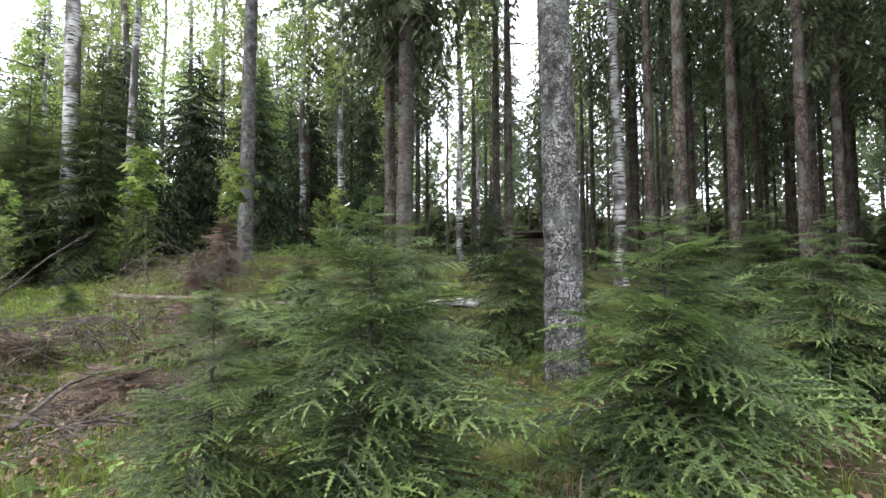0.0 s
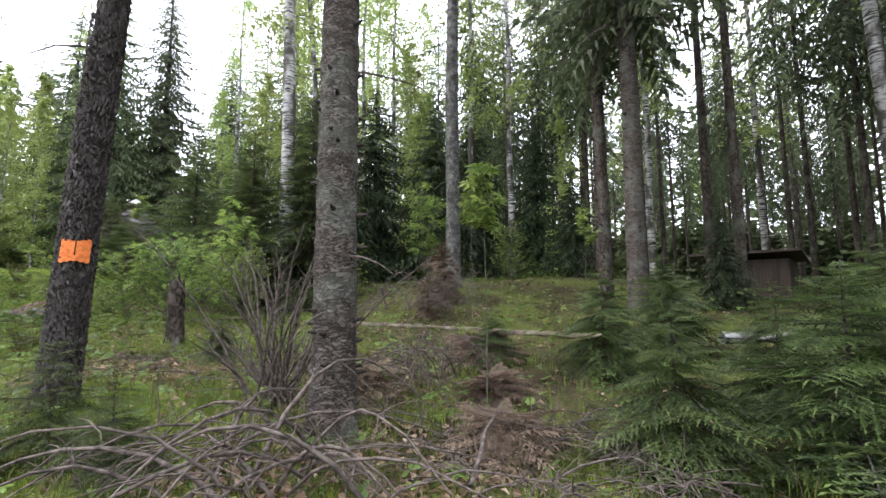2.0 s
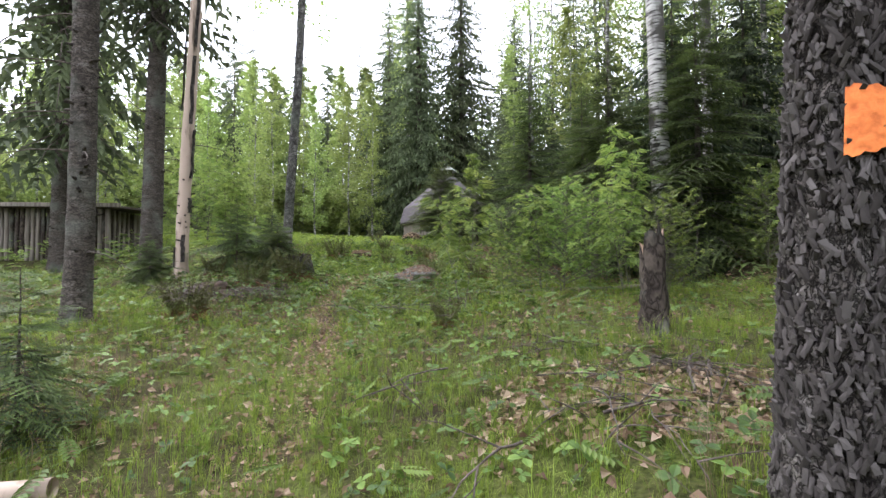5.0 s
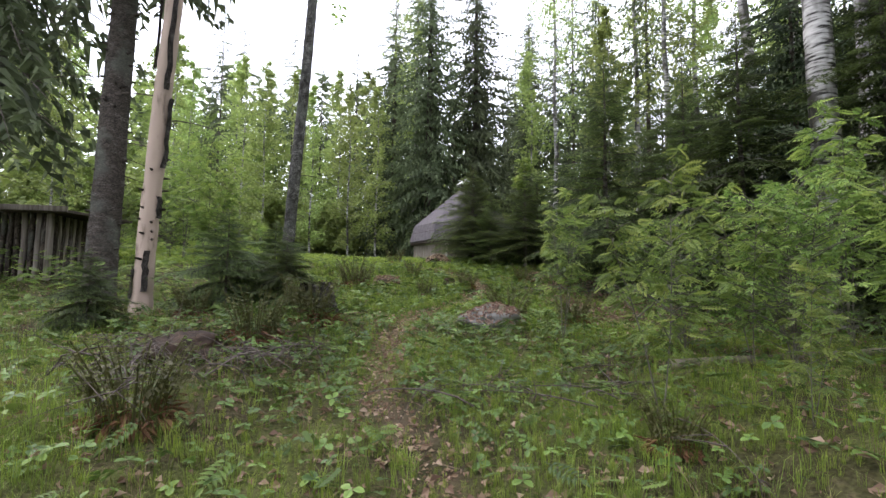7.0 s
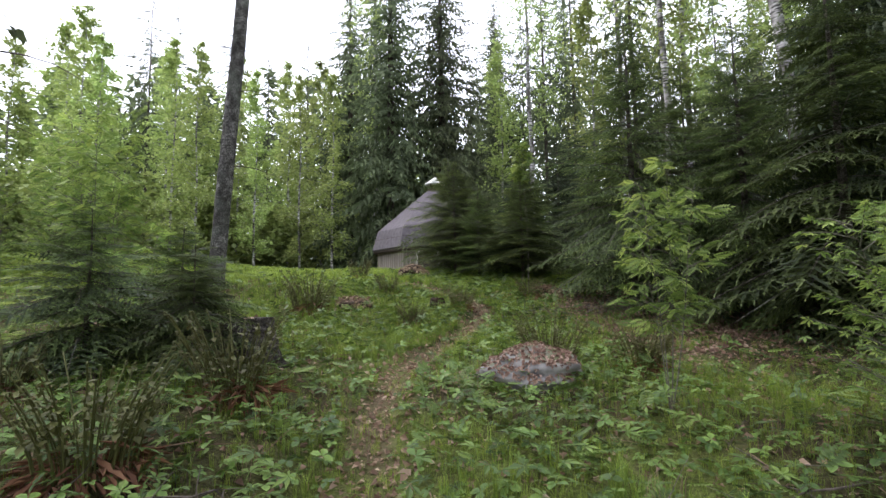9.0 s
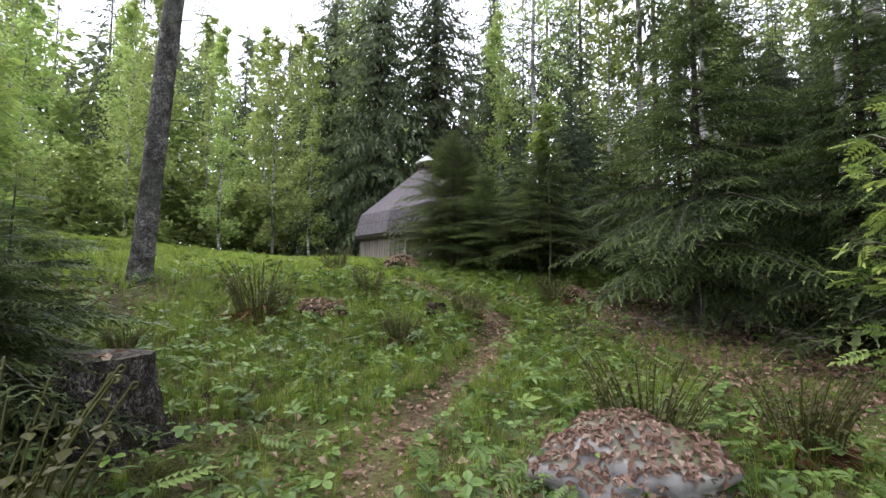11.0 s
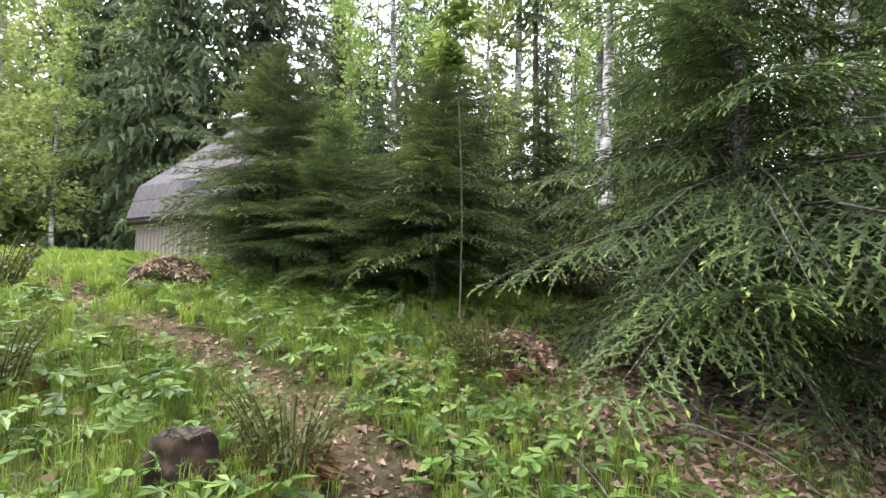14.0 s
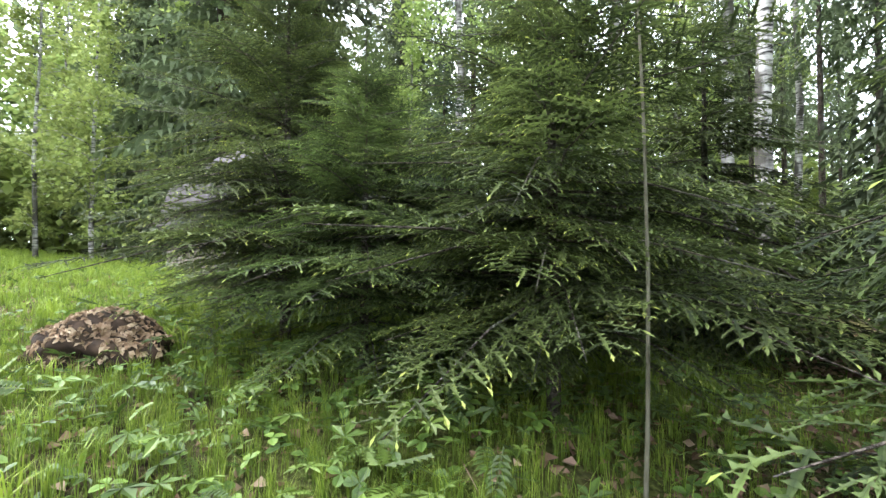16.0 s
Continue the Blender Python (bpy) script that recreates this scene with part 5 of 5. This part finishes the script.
def upright(name, template, pts, size, material, label, kind_group=""):
    n = len(pts)
    z = ground_z(pts[:, 0], pts[:, 1])
    a = rs.rand(n) * 6.3
    rot = np.zeros((n, 3, 3))
    rot[:, 0, 0], rot[:, 0, 1], rot[:, 1, 0], rot[:, 1, 1], rot[:, 2, 2] = np.cos(a), -np.sin(a), np.sin(a), np.cos(a), 1
    v, f, t = scatter(template, np.column_stack([pts, z]), rot, size(n), rs.uniform(-0.25, 0.3, n))
    return tagged(new(name, mesh_of(name, v, f, material, t)), label, "grass", kind_group, "stuff")


patchy = lambda x, y: 0.5 + 0.5 * np.sin(x * 1.1 + np.sin(y * 0.8) * 2) * np.sin(y * 0.9 + x * 0.5)
shade = lambda x, y: step01(2.8, 4.0, x) * step01(6, 8, y)
duff = lambda x, y: step01(0.55, 1.5, x) * step01(8.3, 9.6, y) * step01(14.2, 12.6, y)
meadow = lambda x, y: step01(0.5, -2.0, x) * step01(12.5, 15.5, y)
g_keep = lambda x, y, d: np.maximum(step01(0.05, 0.28, d), 0.5 * step01(5, 3, y)) * (0.25 + 0.75 * patchy(x, y)) * (1 - 0.9 * shade(x, y)) * (1 - 0.85 * duff(x, y))
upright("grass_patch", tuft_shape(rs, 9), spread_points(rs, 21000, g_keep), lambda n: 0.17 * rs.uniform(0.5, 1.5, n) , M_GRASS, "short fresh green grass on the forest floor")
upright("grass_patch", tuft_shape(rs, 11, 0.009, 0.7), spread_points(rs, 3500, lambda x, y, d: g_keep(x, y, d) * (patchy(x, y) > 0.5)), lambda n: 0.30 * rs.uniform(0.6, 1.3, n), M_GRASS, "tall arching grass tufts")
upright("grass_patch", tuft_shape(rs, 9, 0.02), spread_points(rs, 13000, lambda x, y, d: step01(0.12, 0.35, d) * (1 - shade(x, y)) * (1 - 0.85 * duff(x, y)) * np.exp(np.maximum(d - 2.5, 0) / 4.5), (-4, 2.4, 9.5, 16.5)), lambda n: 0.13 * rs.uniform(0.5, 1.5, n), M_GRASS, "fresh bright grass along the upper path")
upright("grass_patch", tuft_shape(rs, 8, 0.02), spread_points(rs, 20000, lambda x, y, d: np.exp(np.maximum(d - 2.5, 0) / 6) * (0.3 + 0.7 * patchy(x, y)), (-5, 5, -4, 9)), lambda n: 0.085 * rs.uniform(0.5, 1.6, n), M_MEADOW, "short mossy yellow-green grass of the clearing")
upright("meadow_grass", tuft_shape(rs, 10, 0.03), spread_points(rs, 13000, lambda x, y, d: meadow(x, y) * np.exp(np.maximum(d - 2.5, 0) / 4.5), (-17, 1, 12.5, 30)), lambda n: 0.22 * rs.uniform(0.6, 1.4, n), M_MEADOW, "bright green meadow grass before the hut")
upright("dry_grass", tuft_shape(rs, 9, 0.008, 1.0), spread_points(rs, 1800, lambda x, y, d: step01(0.3, 0.6, d) * (1 - patchy(x, y)) * step01(13, 9, y)), lambda n: 0.28 * rs.uniform(0.5, 1.3, n), M_STRAW, "pale dry grass of last year")
h_keep = lambda x, y, d: (0.4 + 0.6 * step01(4, 8, y)) * step01(0.1, 0.35, d) * (0.4 + 0.6 * patchy(x + 3, y + 2)) * (1 - 0.8 * shade(x, y)) * (1 - 0.7 * meadow(x, y)) * (1 - 0.75 * duff(x, y))
lay("herb_leaves", HERB, spread_points(rs, 17000, h_keep), lambda n: 0.045 * rs.uniform(0.6, 1.6, n), M_HERB, "low green wood anemone and herb leaves", 0.25, 0.14)
lay("herb_leaves", PINNATE, spread_points(rs, 3400, h_keep), lambda n: 0.17 * rs.uniform(0.5, 1.3, n), M_HERB, "low feathery green herb leaves", 0.3, 0.2)
lay("big_herb_leaves", LOBED, spread_points(rs, 1700, lambda x, y, d: h_keep(x, y, d) * step01(5, 7, y) * step01(16, 14, y) * np.exp(-np.maximum(d - 1.2, 0))), lambda n: 0.10 * rs.uniform(0.6, 1.3, n), M_HERB, "large lobed light green herb leaves beside the path", 0.25, 0.22)
dead = (LEAF[0] * [1, 0.9, 2.5], LEAF[1], LEAF[2])
lay("leaf_litter", dead, spread_points(rs, 34000, lambda x, y, d: 0.45 + 0.55 * step01(0.7, 0.1, d)), lambda n: 0.055 * rs.uniform(0.5, 1.4, n), M_LITTER, "brown and pale dead leaves on the ground", 0.3, 0.03, "", 0.8)
lay("leaf_litter", dead, spread_points(rs, 9000, lambda x, y, d: np.maximum(duff(x, y), shade(x, y)), (0.5, 5, 8, 14.5)), lambda n: 0.055 * rs.uniform(0.5, 1.4, n), M_LITTER, "thick brown leaf litter under the spruces", 0.3, 0.03, "", 0.8)
tp = spread_points(rs, 60000, lambda x, y, d: step01(0.24, 0.03, d) + 0 * x, (-3, 4, -7, 17))[:3800]
lay("path_litter", dead, tp, lambda n: 0.038 * rs.uniform(0.5, 1.4, n), M_LITTER, "trodden dead leaves on the footpath", 0.25, 0.015, "", 0.6)
tw = (np.array([[0, -0.01, 0], [0, 0.01, 0], [1, 0, 0.03], [0.4, 0, 0.03]]), np.array([[0, 1, 2], [0, 3, 2]]), np.array([0.3, 0.4, 0.6, 0.4]))
lay("ground_twigs", tw, spread_points(rs, 3500, lambda x, y, d: 0.3 + 0.7 * (1 - patchy(x, y))), lambda n: 0.3 * rs.uniform(0.3, 1.4, n), M_STRAW, "thin dry twigs on the ground", 0.15, 0.05)


def litter_on(name, stone, n, level, label, seed):
    """Dead leaves laid on the upward faces of a stone."""
    r = np.random.RandomState(seed)
    faces = [p for p in stone.data.polygons if p.normal.z > level]
    o = stone.location
    pick = [faces[k] for k in r.randint(0, len(faces), n)]
    pick = [p for p in pick if r.rand() < 0.25 + p.normal.z and p.center.x < 0.2 + 0.35 * r.rand()]
    pts = np.array([(p.center.x + o.x, p.center.y + o.y, p.center.z + o.z + 0.012) for p in pick])
    nor = np.array([tuple(p.normal) for p in pick])
    d = np.cross(nor, r.normal(0, 1, (len(pick), 3)))
    m = len(pick)
    v, f, t = scatter(dead, pts, frames_of(d, nor + r.normal(0, 0.25, (m, 3))), 0.04 * r.uniform(0.6, 1.4, m), r.uniform(-0.3, 0.4, m))
    return tagged(new(name, mesh_of(name, v, f, M_LITTER, t)), label, "leaves", "", "stuff")


def heap_leaves(name, x, y, rx, ry, hz, n, label, seed):
    rs2 = np.random.RandomState(seed)
    a, r = rs2.rand(n) * 6.3, rs2.rand(n) ** 0.5
    px, py = x + np.cos(a) * r * rx, y + np.sin(a) * r * ry
    z = ground_z(px, py) + hz * np.sqrt(np.clip(1 - r ** 2, 0, 1)) + 0.015
    v, f, t = scatter(dead, np.column_stack([px, py, z]), frames_of(rand_dirs(rs2, n, 0.4), spin=rs2.normal(0, 0.5, n)), 0.06 * rs2.uniform(0.5, 1.4, n), rs2.uniform(-0.3, 0.4, n))
    return tagged(new(name, mesh_of(name, v, f, M_LITTER, t)), label, "leaves", "", "stuff")


heap_leaves("leaf_heap", 1.5, 1.8, 1.2, 0.7, 0.03, 1500, "brown leaves and needles among dry twigs", 7)
heap_leaves("leaf_heap", 2.9, -1.6, 1.3, 0.8, 0.04, 1300, "brown needles and leaves under the brushwood", 8)
litter_on("leaf_heap", boulder, 1700, 0.05, "pale dead leaves lying on the boulder", 1)
litter_on("leaf_heap", mound, 1100, 0.0, "pale dead leaves heaped on a stone before the hut", 2)
heap_leaves("leaf_heap", -2.05, 12.1, 0.3, 0.26, 0.16, 320, "pale dead leaves on a low mound", 3)
heap_leaves("leaf_heap", 1.33, 12.7, 0.3, 0.26, 0.16, 330, "brown dead leaves round the rotten stump", 4)
heap_leaves("leaf_heap", 0.45, 12.75, 0.3, 0.22, 0.07, 200, "dead leaves on the mossy stone", 5)
heap_leaves("leaf_heap", -2.88, 9.2, 0.22, 0.22, 0.47, 45, "dead leaves on the old stump", 6)


# ---- undergrowth and far woods ----
ux, uy = rs.uniform(6.5, 30, 26000), rs.uniform(-14, 24, 26000)
far_keep = np.sin(ux * 2.1 + np.sin(uy)) * np.sin(uy * 1.7) + rs.uniform(-0.6, 0.6, 26000) > -0.05
upts = np.column_stack([ux, uy])[far_keep]
lay("undergrowth_leaves", LOBED, upts, lambda n: 0.075 * rs.uniform(0.6, 1.5, n), M_HERB, "low leafy undergrowth between the dark trunks", 0.3, 0.55)
ux, uy = rs.uniform(-24, -3, 14000), rs.uniform(9, 30, 14000)
keep2 = (off_trail(ux, uy) > 3.2) & (np.sin(ux * 1.3) * np.sin(uy * 1.1) > -0.3) & ((ux < -2.1 - 0.637 * (uy - 7.09)) | (uy > 24.5))
lay("undergrowth_leaves", PINNATE, np.column_stack([ux, uy])[keep2], lambda n: 0.17 * rs.uniform(0.6, 1.4, n), M_ROWAN, "leafy green undergrowth at the meadow edge", 0.3, 0.7)


def far_woods(name, n, spread, material, size, h, label, seed, angles):
    r = np.random.RandomState(seed)
    a = np.radians(r.uniform(*angles, n))
    d = r.uniform(*spread, n)
    px, py = 2 + d * np.sin(a), 4 + d * np.cos(a)
    per = 230
    H = h * r.uniform(0.7, 1.2, n)
    u = r.rand(n, per) ** 0.8
    w = (1 - u) ** 0.8 * 2.2 * r.rand(n, per) ** 0.5 + 0.1
    b_ = r.rand(n, per) * 6.3
    pts = np.stack([px[:, None] + np.cos(b_) * w, py[:, None] + np.sin(b_) * w, ground_z(px, py)[:, None] + u * H[:, None]], -1).reshape(-1, 3)
    m = len(pts)
    v, f, t = scatter(LEAF, pts, frames_of(rand_dirs(r, m, 0.5)), size * r.uniform(0.5, 1.3, m), r.uniform(-0.35, 0.2, m))
    return tagged(new(name, mesh_of(name, v, f, material, t)), label, "woods", "", "stuff")


far_woods("far_spruces", 620, (40, 58), M_NEEDLE_HAZED, 0.7, 15, "dark far spruce wood", 1, (-180, 180))
far_woods("far_birches", 90, (34, 46), M_BIRCH_LEAF, 0.5, 11, "light green far birch wood", 2, (-60, 10))
far_woods("far_birches", 30, (40, 50), M_BIRCH_LEAF, 0.5, 12, "light green far birch wood", 3, (20, 75))
far_woods("far_bushes", 520, (27, 39), M_BIRCH_LEAF, 0.36, 4.0, "light green far bushes behind the meadow", 4, (-80, 45))
far_woods("far_bushes", 460, (34, 42), M_NEEDLE_HAZED, 0.45, 4.0, "dark far thicket behind the trunks", 5, (45, 130))
